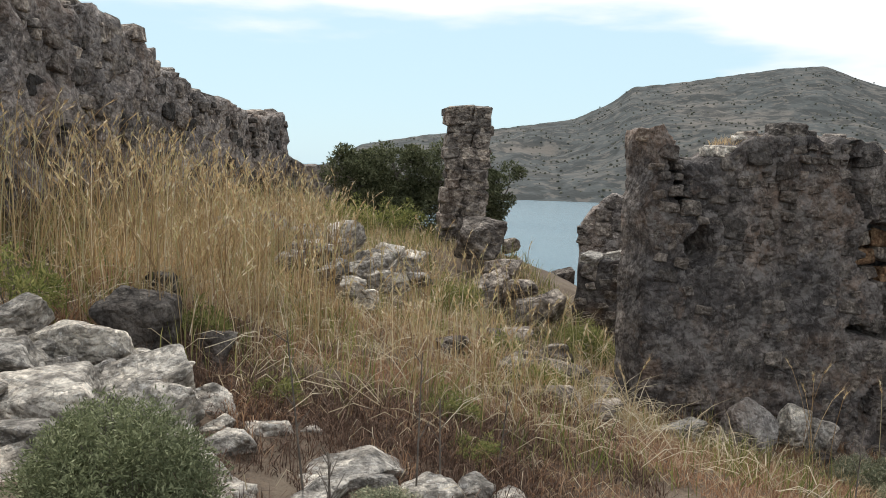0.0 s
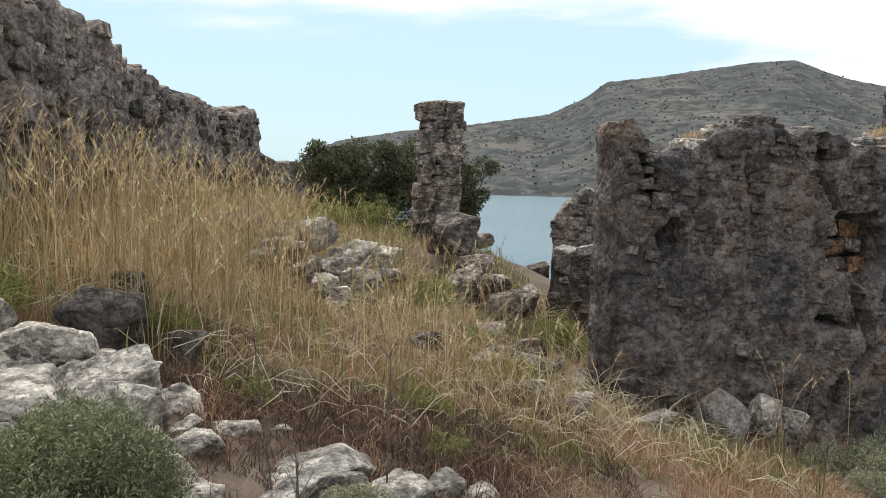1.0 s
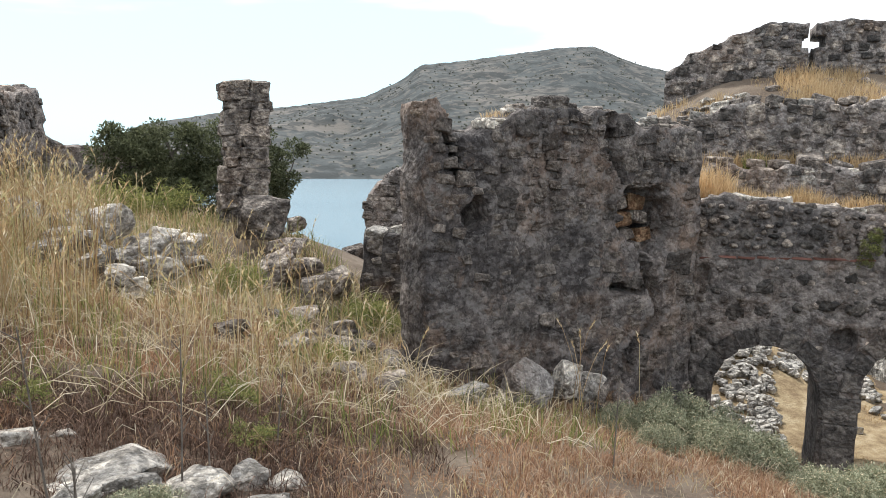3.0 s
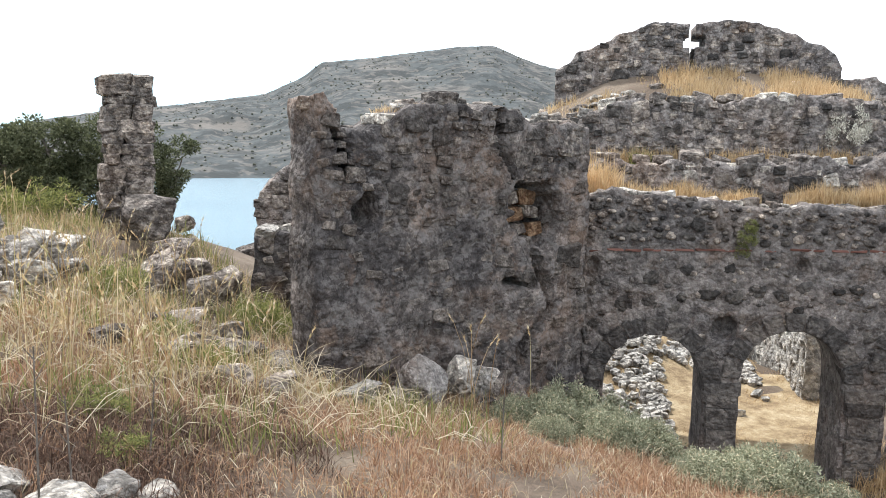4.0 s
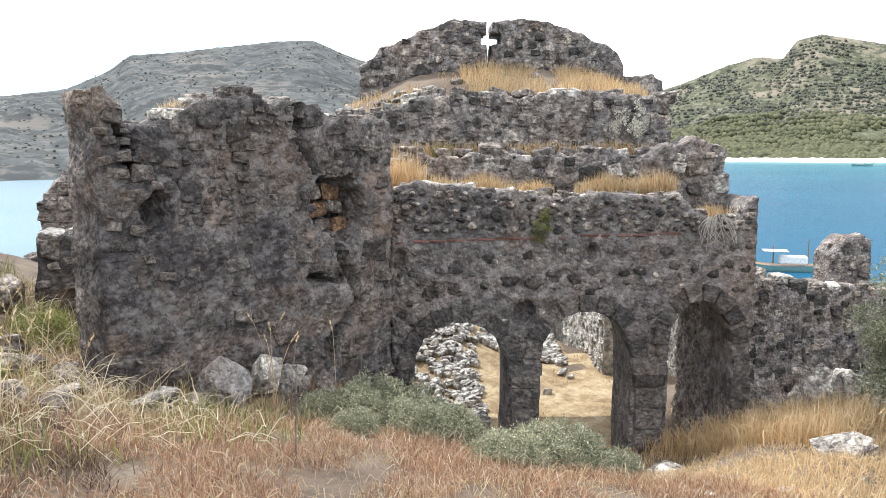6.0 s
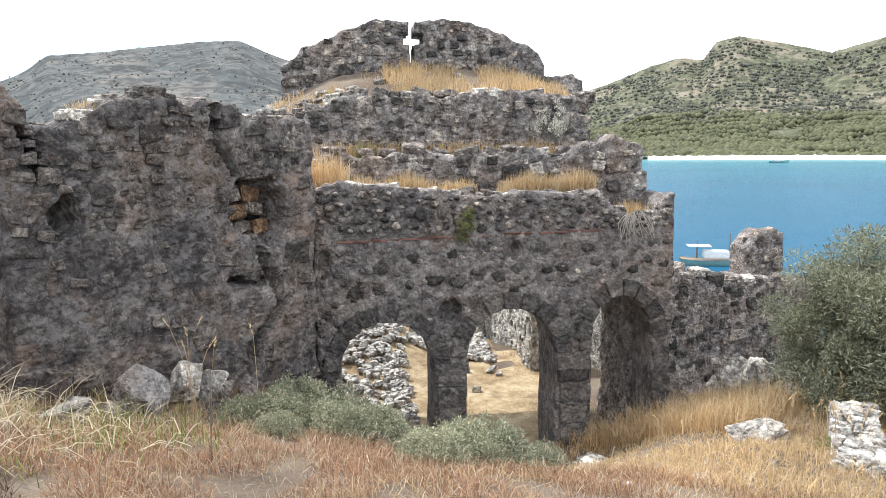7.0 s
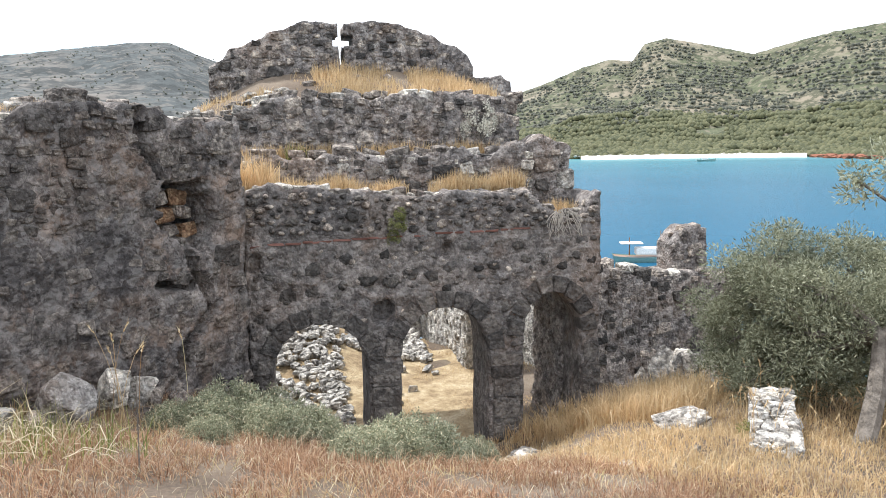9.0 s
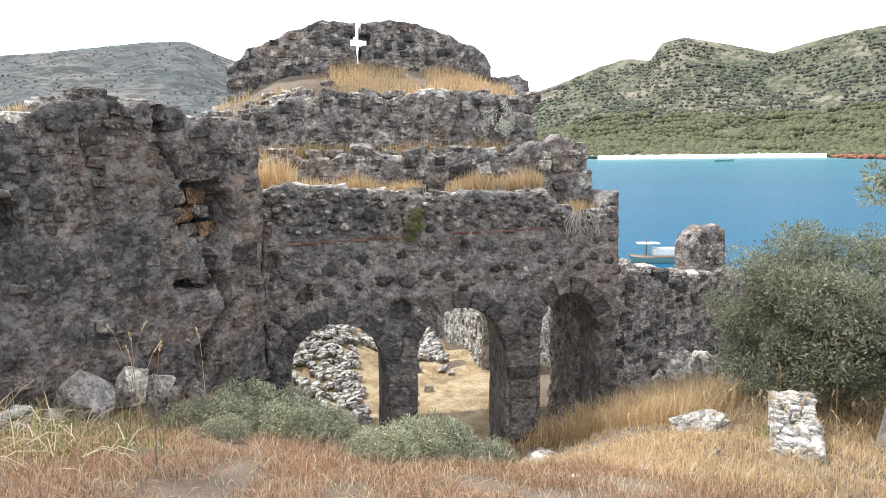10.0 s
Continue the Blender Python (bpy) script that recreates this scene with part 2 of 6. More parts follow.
def build_water(nt, b):
    pos = where(nt)
    sep = nt.nodes.new("ShaderNodeSeparateXYZ")
    nt.links.new(pos, sep.inputs[0])
    far = nt.nodes.new("ShaderNodeVectorMath")
    far.operation = "LENGTH"
    nt.links.new(pos, far.inputs[0])
    # deep blue below the ruin, turquoise over the sand of the bay; grey-blue in the strait, paled in the colour for
    # reflected white cloud
    bay = ramp(nt, spread(nt, far.outputs["Value"], 60.0, 700.0), [(0.0, (0.018, 0.085, 0.15)), (0.4, (0.03, 0.105, 0.165)), (0.85, (0.05, 0.155, 0.2)), (1.0, (0.095, 0.23, 0.25))])
    side = nt.nodes.new("ShaderNodeMath")
    side.operation = "MULTIPLY_ADD"
    nt.links.new(sep.outputs["Y"], side.inputs[0])
    side.inputs[1].default_value = -0.9
    nt.links.new(sep.outputs["X"], side.inputs[2])
    strait = spread(nt, side.outputs[0], -20.0, 30.0)
    col = blend(nt, strait, (0.15, 0.22, 0.26), bay)
    col = blend(nt, blend_fac(nt, noise_tex(nt, 0.012, 4), 0.45, 0.7, 0.2), col, (0.02, 0.07, 0.12))
    nt.links.new(col, b.inputs["Base Color"])
    calm = nt.nodes.new("ShaderNodeMapRange")
    calm.inputs["To Min"].default_value, calm.inputs["To Max"].default_value = 0.08, 0.004
    nt.links.new(strait, calm.inputs["Value"])
    nt.links.new(calm.outputs[0], b.inputs["Specular IOR Level"])
    mp = nt.nodes.new("ShaderNodeMapping")
    mp.inputs["Scale"].default_value = (1.0, 2.2, 1.0)
    nt.links.new(pos, mp.inputs[0])
    bump(nt, b, noise_tex(nt, 0.5, 6, 0.65, mp.outputs[0]), 0.3, 0.4)


M_WATER = mat("sea_water", build_water, 0.22)


def build_hill(nt, b, scrub=(0.062, 0.07, 0.052), open_soil=(0.17, 0.155, 0.13), bare=(0.48, 0.6)):
    # maquis broken by bare stony ground, dotted with darker bushes
    col = blend(nt, spread(nt, noise_tex(nt, 0.009, 8, 0.65), *bare), scrub, open_soil)
    col = blend(nt, blend_fac(nt, noise_tex(nt, 0.05, 6, 0.65), 0.46, 0.54, 0.8), col, tuple(v * 0.5 for v in scrub))
    col = blend(nt, blend_fac(nt, noise_tex(nt, 0.13, 4, 0.6), 0.54, 0.6, 0.6), col, open_soil)
    nt.links.new(col, b.inputs["Base Color"])
    bump(nt, b, noise_tex(nt, 0.03, 5, 0.6), 0.3, 8.0)


# headland scrub colour is cooled: the blue of distance haze is mixed in
M_HILL = mat("hazed_maquis_slope", lambda nt, b: build_hill(nt, b, (0.072, 0.079, 0.079), (0.14, 0.128, 0.115), (0.5, 0.6)), 1.0)
M_HILL_GREEN = mat("wooded_slope", lambda nt, b: build_hill(nt, b, (0.088, 0.096, 0.056), (0.2, 0.172, 0.128), (0.47, 0.6)), 1.0)
M_WOOD = blade_mat("far_wood", [(0.0, (0.075, 0.085, 0.045)), (0.5, (0.115, 0.122, 0.062)), (1.0, (0.165, 0.166, 0.09))], 0.25)


def plain(name, colour, rough=0.6):
    def build(nt, b):
        c2 = tuple(v * 0.7 for v in colour)
        nt.links.new(ramp(nt, noise_tex(nt, 6.0, 5), [(0.35, c2), (0.65, colour)]), b.inputs["Base Color"])

    return mat(name, build, rough)


M_SAND = plain("beach_sand", (0.78, 0.72, 0.62), 0.95)
M_REDROCK = plain("red_rock", (0.26, 0.11, 0.07), 0.95)
M_BRICK = plain("red_brick", (0.2, 0.1, 0.08), 0.9)
M_WHITE = plain("white_paint", (0.8, 0.8, 0.78), 0.5)
M_HULL = plain("green_hull", (0.25, 0.42, 0.40), 0.4)
M_VARNISH = plain("varnished_wood", (0.25, 0.12, 0.05), 0.4)
M_SCRUB = blade_mat("dark_scrub", [(0.0, (0.09, 0.098, 0.08)), (1.0, (0.15, 0.155, 0.125))], 0.3)
M_ROOT = plain("dry_root", (0.42, 0.38, 0.33), 0.9)
# ---- helpers for building ----
def mesh_of(name, verts, faces, material, smooth=True):
    me = bpy.data.meshes.new(name)
    me.from_pydata([tuple(v) for v in verts] if not isinstance(verts, np.ndarray) else verts.tolist(), [], faces.tolist() if isinstance(faces, np.ndarray) else faces)
    for m in material if isinstance(material, (list, tuple)) else [material]:
        me.materials.append(m)
    if smooth:
        me.polygons.foreach_set("use_smooth", [True] * len(me.polygons))
    me.update()
    return me


def part(name, bm, material=None, parent=None, label=""):
    """One mesh object from a bmesh or a mesh, under a thing or a part."""
    me = bm
    if isinstance(bm, bmesh.types.BMesh):
        me = bpy.data.meshes.new(name)
        bm.to_mesh(me)
        bm.free()
    if material and not me.materials:
        me.materials.append(material)
    ob = new(name, me)
    if parent:
        ob.parent = parent
    return tagged(ob, label)


def smooth_step(v, lo, hi):
    t = np.clip((v - lo) / (hi - lo), 0, 1)
    return t * t * (3 - 2 * t)


# ---- plan: the long wall and the arcade ----
W1_A, W1_B = Vector((2.5, 7.6)), Vector((6.36, 8.34))
W2_A, W2_B = Vector((6.55, 8.63)), Vector((10.54, 5.73))
W2_D = (W2_B - W2_A).normalized()
W2_N = Vector((-W2_D.y, W2_D.x))  # away from the viewer
SEA = -15.0


def bell(x, y, cx, cy, r, h):
    return h * np.exp(-((x - cx) ** 2 + (y - cy) ** 2) / (r * r))


def ground_z(x, y):
    x, y = np.asarray(x, float), np.asarray(y, float)
    u, v = np.clip(x, -8, 15) / 10, np.clip(y, -6, 17) / 10
    z = 0.019 - 1.749 * u - 0.193 * v - 0.873 * u * u - 0.502 * u * v + 0.411 * v * v + 0.824 * u**3 - 0.078 * u * u * v - 0.435 * u * v * v - 0.028 * v**3
    z = z + bell(x, y, 8.2, 6.8, 1.8, -0.45) + bell(x, y, 4.2, 2.8, 2.2, 0.25) + bell(x, y, 8.5, 3.2, 1.8, 0.22) + bell(x, y, 11.4, 4.2, 1.5, 0.25)
    z = z + bell(x, y, 3.0, 7.2, 1.1, -0.25) + bell(x, y, 1.3, 12.4, 1.6, 0.3) + bell(x, y, -0.5, 9.7, 1.2, 0.12) + bell(x, y, 1.9, 11.6, 0.9, 0.3) + bell(x, y, 6.9, 5.7, 1.7, -0.42) + bell(x, y, -3.4, 6.6, 1.6, 0.25) + bell(x, y, 3.3, 14.6, 1.8, 0.3) + bell(x, y, 9.0, 6.1, 0.8, -0.25)
    # the sunken court behind the arcade
    s = (x - W2_A.x) * W2_D.x + (y - W2_A.y) * W2_D.y
    n = (x - W2_A.x) * W2_N.x + (y - W2_A.y) * W2_N.y
    court = smooth_step(n, -0.1, 0.9) * smooth_step(s, -2.2, -1.0) * (1 - smooth_step(s, 7.0, 8.2)) * (1 - smooth_step(n, 7.5, 9.0))
    z = z * (1 - court) + (-3.08 + 0.03 * n) * court
    # the slopes of the headland fall to the sea
    d = np.hypot(np.maximum(x - 13, 0), np.maximum(y - 16.3, 0)) + 0 * x
    z = z - 0.9 * np.maximum(d - 0.5, 0) ** 1.05
    d2 = np.hypot(np.maximum(-x - 14, 0), np.maximum(-y - 14, 0))
    z = z - 0.5 * d2
    return np.maximum(z, SEA - 6)


def many_z(x, y):
    """The same for arrays of places."""
    rough = [0.06 * noise.noise((u * 0.9, v * 0.9, 3.1)) + 0.03 * noise.noise((u * 3.1, v * 3.1, 7.7)) for u, v in zip(x.tolist(), y.tolist())]
    return ground_z(x, y) + np.array(rough)


def fine_z(x, y):
    """Ground height with the small unevenness of the sheet."""
    return float(ground_z(x, y)) + 0.06 * noise.noise((x * 0.9, y * 0.9, 3.1)) + 0.03 * noise.noise((x * 3.1, y * 3.1, 7.7))


def build_ground():
    def axis(lo, hi):
        near = np.arange(lo, hi, 0.16)
        out = [hi + 0.25]
        while out[-1] < 90:
            out.append(out[-1] + max(0.3, 0.09 * (out[-1] - hi)))
        low = [lo - 0.25]
        while low[-1] > -90:
            low.append(low[-1] - max(0.3, 0.09 * (lo - low[-1])))
        return np.array(low[::-1] + near.tolist() + out)

    xs, ys = axis(-5.0, 15.0), axis(0.5, 17.0)
    gx, gy = (g.ravel() for g in np.meshgrid(xs, ys))
    verts = np.stack([gx, gy, many_z(gx, gy)], 1)
    n, m = len(xs), len(ys)
    j, i = np.mgrid[0 : m - 1, 0 : n - 1]
    k = (j * n + i).ravel()
    ob = part("ground", mesh_of("ground", verts, np.stack([k, k + 1, k + n + 1, k + n], 1), M_EARTH), None)
    return tagged(ob, "dry brown hillside earth with straw litter", "ground", kind="structure")


build_ground()


def build_sea():
    # one sheet to the horizon, denser rings near the shore
    rings = [0.0, 40, 80, 160, 320, 640, 1300, 2600, 4600]
    verts, faces, seg = [], [], 64
    for r in rings[1:]:
        verts += [(r * math.cos(2 * math.pi * k / seg), r * math.sin(2 * math.pi * k / seg), SEA) for k in range(seg)]
    for r in range(len(rings) - 2):
        for k in range(seg):
            q = (k + 1) % seg
            faces.append((r * seg + k, r * seg + q, (r + 1) * seg + q, (r + 1) * seg + k))
    tagged(part("water", mesh_of("water", verts, faces, M_WATER)), "calm blue-green sea water in a bay", "sea", kind="structure")


build_sea()

# ---- far hills: skylines as (azimuth, elevation) in degrees from the viewer's spot ----
LEFT_RIDGE = [(-14, -1.5), (-8, -1.0), (-4.2, -0.3), (-2.7, 0.65), (-1.5, 1.3), (3, 2.1), (7.9, 2.64), (10.4, 3.0), (13.4, 3.45), (15.9, 4.6), (17.3, 5.68), (20.4, 6.0), (23.6, 6.45), (26.8, 6.86), (29.3, 6.96), (30.8, 6.3), (32.5, 5.66), (38, 4.4), (44, 3.0), (50, 1.0), (54, -1.6)]
RIGHT_RIDGE = [(44, 0.0), (49, 2.2), (53, 3.36), (54.7, 3.9), (57.4, 4.96), (59.3, 5.46), (60.8, 5.28), (61.6, 6.37), (63, 6.7), (65.9, 6.07), (68.6, 5.38), (70.8, 5.96), (73.3, 6.47), (76.1, 6.8), (82, 7.2), (92, 6.5), (105, 4.0), (120, -1.0)]


def hill(name, ridge, near, far, label, seed, steps=44, bulge=0.8, material=M_HILL):
    az0, az1 = ridge[0][0], ridge[-1][0]
    count = int((az1 - az0) * 5)
    verts, faces = [], []
    for c in range(count + 1):
        az = az0 + (az1 - az0) * c / count
        el = np.interp(az, [p[0] for p in ridge], [p[1] for p in ridge])
        el += 0.05 * noise.noise((az * 2.3, seed, 0)) + 0.03 * noise.noise((az * 9.0, seed, 1))
        r0, r1 = near(az), far(az)
        top = 1.65 + r1 * math.tan(radians(el))
        for k in range(steps + 1):
            f = k / steps
            r = r0 + (r1 - r0) * f
            x, y = r * math.sin(radians(az)), r * math.cos(radians(az))
            z = SEA - 0.5 + (top - SEA) * (f**bulge) * (0.75 + 0.25 * f)
            mask = math.sin(math.pi * min(f, 1)) ** 0.7
            z += mask * (9 * noise.noise((x * 0.012, y * 0.012, seed)) + 4 * noise.noise((x * 0.035, y * 0.035, seed)) + 1.6 * noise.noise((x * 0.1, y * 0.1, seed)))
            # never above the line of sight to the crest
            z = min(z, 1.65 + r * math.tan(radians(el - 0.02 - 0.25 * (1 - f))))
            verts.append((x, y, z))
        r = r1 * 1.3
        verts.append((r * math.sin(radians(az)), r * math.cos(radians(az)), SEA - 3))
    n = steps + 2
    for c in range(count):
        for k in range(n - 1):
            q = c * n + k
            faces.append((q, q + n, q + n + 1, q + 1))
    return tagged(part(name, mesh_of(name, verts, faces, material)), label, "hill", kind="structure"), verts, n


def left_near(az):
    return 405 - 120 * max(0, (3 - az) / 12) + 12 * noise.noise((az * 0.5, 4, 4))


hill_left, LEFT_VERTS, LEFT_N = hill("backdrop_headland", LEFT_RIDGE, left_near, lambda az: 860, "scrub-covered headland hill across the strait", 2.0, bulge=0.75)
hill_right, RIGHT_VERTS, RIGHT_N = hill("backdrop_bay_hills", RIGHT_RIDGE, lambda az: 727 - 9 * max(0, az - 71) ** 1.1, lambda az: 1350 - 4 * max(0, az - 66), "wooded hills behind a sandy bay", 5.0, bulge=1.5, material=M_HILL_GREEN)


def far_woods(name, verts, n, count, lo, hi, size, seed, label, material=M_WOOD, share=1.0):
    """Tree clumps on a slope: low domes with ragged tops, one mesh."""
    rnd = random.Random(seed)
    rows = len(verts) // n
    out_v, out_f = [], []
    for _ in range(count):
        c, f = rnd.randrange(int(rows * share)), rnd.random()
        k = int((lo + (hi - lo) * f) * (n - 2))
        x, y, z = verts[c * n + k]
        x, y = x + rnd.uniform(-6, 6), y + rnd.uniform(-6, 6)
        if noise.noise((x * 0.02, y * 0.02, seed)) < rnd.uniform(-0.5, 0.25):
            continue
        s, base = size * rnd.uniform(0.5, 1.3), len(out_v)
        for h, w in ((0.0, 0.8), (0.55, 1.0), (1.0, 0.55)):
            for q in range(6):
                t = 2 * math.pi * (q + rnd.uniform(-0.25, 0.25)) / 6
                g = w * s * rnd.uniform(0.75, 1.2)
                out_v.append((x + g * math.cos(t), y + g * math.sin(t), z - 0.8 + h * s * rnd.uniform(1.0, 1.5)))
        out_v.append((x, y, z - 0.8 + s * 1.6))
        for lay in (0, 6):
            for q in range(6):
                w = (q + 1) % 6
                out_f.append((base + lay + q, base + lay + w, base + lay + 6 + w, base + lay + 6 + q))
        out_f += [(base + 12 + q, base + 12 + (q + 1) % 6, base + 18) for q in range(6)]
    return tagged(part(name, mesh_of(name, out_v, out_f, material)), label, "woods", kind="stuff")


far_woods("bay_woods", RIGHT_VERTS, RIGHT_N, 44000, 0.012, 0.5, 3.1, 11, "dense green pine woods above the bay", share=0.62)
far_woods("hill_scrub", RIGHT_VERTS, RIGHT_N, 16000, 0.42, 0.98, 2.0, 13, "thin scrub on the upper slopes", M_SCRUB, 0.62)
far_woods("headland_scrub", LEFT_VERTS, LEFT_N, 8000, 0.03, 0.99, 0.8, 12, "scattered dark scrub on the headland", M_SCRUB)
# ---- ruined walls ----
class Arch:
    """A round-headed opening: jambs at s0 and s1, springing at zs, crown zs + rise."""

    def __init__(self, s0, s1, zb, zs, rise):
        self.s0, self.s1, self.zb, self.zs, self.rise = s0, s1, zb, zs, rise
        self.c, self.a = (s0 + s1) / 2, (s1 - s0) / 2

    def inside(self, s, z):
        if z < self.zb or not self.s0 < s < self.s1:
            return False
        return z < self.zs or ((s - self.c) / self.a) ** 2 + ((z - self.zs) / self.rise) ** 2 < 1

    def snap(self, s, z):
        if z <= self.zs:
            return (self.s0 if s < self.c else self.s1), max(z, self.zb)
        t = math.atan2((z - self.zs) / self.rise, (s - self.c) / self.a)
        return self.c + self.a * math.cos(t), self.zs + self.rise * math.sin(t)


def edge_dist(p, a, b):
    t = max(0, min(1, (p - a).dot(b - a) / max((b - a).length_squared, 1e-9)))
    return (p - a - (b - a) * t).length


def ruin_wall(name, a, b, thick, top, base, material, label, res=0.05, arches=(), hollows=(), cracks=(), stones=0.26, proud=0.045, rough=0.05, seed=0, ragged=0.07):
    """A rubble wall from a to b in plan: top and base are (s, z) lines, hollows are (s, z, rs, rz, depth), cracks are lines of (s, z)."""
    a, b = Vector(a), Vector(b)
    length, d = (b - a).length, (b - a).normalized()
    away = Vector((-d.y, d.x))
    ts, tz = [p[0] for p in top], [p[1] for p in top]
    bs, bz = [p[0] for p in base], [p[1] for p in base]
    lo, hi = min(bz), max(tz) + ragged
    ns, nz = max(2, round(length / res)), max(2, round((hi - lo) / res))
    du, dv = length / ns, (hi - lo) / nz
    keep = np.zeros((ns, nz), bool)

    def crest(s):
        return np.interp(s, ts, tz) + ragged * noise.noise((s * 4.5, seed, 0.3)) + 0.5 * ragged * noise.noise((s * 13, seed, 2.3))

    for i in range(ns):
        s = (i + 0.5) * du
        t = crest(s)
        g = np.interp(s, bs, bz)
        for j in range(nz):
            z = lo + (j + 0.5) * dv
            keep[i, j] = g - dv <= z < t and not any(o.inside(s, z) for o in arches)
    layers = max(3, round(thick / 0.16))
    index, verts, faces = {}, [], []

    def at(i, j, k):
        key = (i, j, k)
        if key in index:
            return index[key]
        s, z = i * du, lo + j * dv
        below = any(0 <= p < ns and 0 < j and keep[p, j - 1] for p in (i - 1, i))
        bare = any(0 <= p < ns and (j >= nz or not keep[p, j]) for p in (i - 1, i))
        if below and bare and abs(z - crest(s)) < 1.6 * dv:
            z = float(crest(s))
        for o in arches:
            if any(0 <= p < ns and 0 <= q < nz and o.inside((p + 0.5) * du, lo + (q + 0.5) * dv) for p in (i - 1, i) for q in (j - 1, j)):
                s, z = o.snap(s, z)
        f = k / layers
        p = Vector((a.x + d.x * s + away.x * thick * f, a.y + d.y * s + away.y * thick * f, z))
        wob = Vector((noise.noise(p * 2.7 + Vector((seed, 0, 0))), noise.noise(p * 2.7 + Vector((0, seed + 9, 0))), noise.noise(p * 2.7 + Vector((0, 0, seed + 17)))))
        fine = noise.noise(p * 9 + Vector((seed, 3, 1)))
        p += wob * rough * (0.5 if arches else 1.0)
        if k in (0, layers):
            out = -1 if k == 0 else 1
            cell = noise.voronoi(Vector((s / stones, z / (stones * 0.72), seed + k)) + wob * 0.35)[0]
            gap = min(1.0, (cell[1] - cell[0]) * 3.2)
            h = proud * (gap ** 0.6) * (0.55 + 0.6 * noise.noise((s * 1.3, z * 1.3, seed + 5)) + 0.35) + 0.03 * fine
            if k == 0:
                for cs, cz, rs, rz, dep in hollows:
                    q = ((s - cs) / rs) ** 2 + ((z - cz) / rz) ** 2 + 0.5 * fine
                    if q < 1:
                        h -= dep * min(1.0, (1 - q) * 2.5)
                for line in cracks:
                    away_from = min(edge_dist(Vector((s, z)), Vector(u), Vector(v)) for u, v in zip(line, line[1:]))
                    if away_from < 0.055:
                        h -= 0.5
            p += Vector((away.x, away.y, 0)) * out * h
        else:
            p += Vector((wob.y, wob.z, wob.x)) * rough * 0.8
            p.z += 0.05 * fine
        index[key] = len(verts)
        verts.append(p)
        return index[key]

    for i in range(ns):
        for j in range(nz):
            if not keep[i, j]:
                continue
            faces.append((at(i, j, 0), at(i + 1, j, 0), at(i + 1, j + 1, 0), at(i, j + 1, 0)))
            faces.append((at(i, j, layers), at(i, j + 1, layers), at(i + 1, j + 1, layers), at(i + 1, j, layers)))
            for di, dj, c0, c1 in ((-1, 0, (0, 1), (0, 0)), (1, 0, (1, 0), (1, 1)), (0, -1, (0, 0), (1, 0)), (0, 1, (1, 1), (0, 1))):
                u, v = i + di, j + dj
                if 0 <= u < ns and 0 <= v < nz and keep[u, v]:
                    continue
                for k in range(layers):
                    faces.append((at(i + c0[0], j + c0[1], k + 1), at(i + c1[0], j + c1[1], k + 1), at(i + c1[0], j + c1[1], k), at(i + c0[0], j + c0[1], k)))
    ob = part(name, mesh_of(name, verts, faces, material))
    tagged(ob, label, "wall", kind="structure")
    return ob


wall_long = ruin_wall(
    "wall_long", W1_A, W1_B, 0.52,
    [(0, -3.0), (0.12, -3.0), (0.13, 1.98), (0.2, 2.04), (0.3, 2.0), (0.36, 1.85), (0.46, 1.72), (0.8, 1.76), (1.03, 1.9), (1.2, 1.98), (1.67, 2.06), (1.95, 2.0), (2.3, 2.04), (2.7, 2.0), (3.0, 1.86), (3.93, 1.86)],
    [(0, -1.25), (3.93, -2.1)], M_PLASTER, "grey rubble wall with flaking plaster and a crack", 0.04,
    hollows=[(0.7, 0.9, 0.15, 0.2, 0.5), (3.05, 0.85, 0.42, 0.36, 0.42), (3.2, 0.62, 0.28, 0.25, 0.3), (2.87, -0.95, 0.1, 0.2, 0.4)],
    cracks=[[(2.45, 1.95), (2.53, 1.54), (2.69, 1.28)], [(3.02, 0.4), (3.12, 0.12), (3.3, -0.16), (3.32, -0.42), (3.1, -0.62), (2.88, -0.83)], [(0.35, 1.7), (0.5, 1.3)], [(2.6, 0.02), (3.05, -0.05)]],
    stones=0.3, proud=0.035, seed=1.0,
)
ARCHES = [Arch(0.30, 1.58, -3.2, -1.5, 0.68), Arch(2.03, 3.28, -3.2, -1.36, 0.67), Arch(3.78, 4.66, -3.2, -1.2, 0.64)]
wall_arcade = ruin_wall(
    "wall_arcade", W2_A, W2_B, 0.95,
    [(0, 0.98), (0.38, 1.06), (0.96, 0.98), (1.56, 0.9), (2.32, 0.84), (2.79, 0.9), (3.43, 0.86), (3.84, 0.86), (4.1, 0.66), (4.4, 0.5), (4.7, 0.52), (4.8, 0.8), (4.94, 0.82)],
    [(0, -3.3), (4.94, -3.3)], M_MORTAR, "dark rubble arcade wall with three round arches", 0.045, arches=ARCHES,
    hollows=[(1.81, -0.73, 0.16, 0.17, 0.25), (0.12, 0.02, 0.1, 0.16, 0.15), (2.72, 0.1, 0.09, 0.11, 0.15), (1.75, -0.35, 0.18, 0.12, 0.08)],
    stones=0.24, proud=0.04, seed=2.0,
)


def back(s, n):
    """A plan point s along the arcade and n behind its face."""
    return W2_A + W2_D * s + W2_N * n


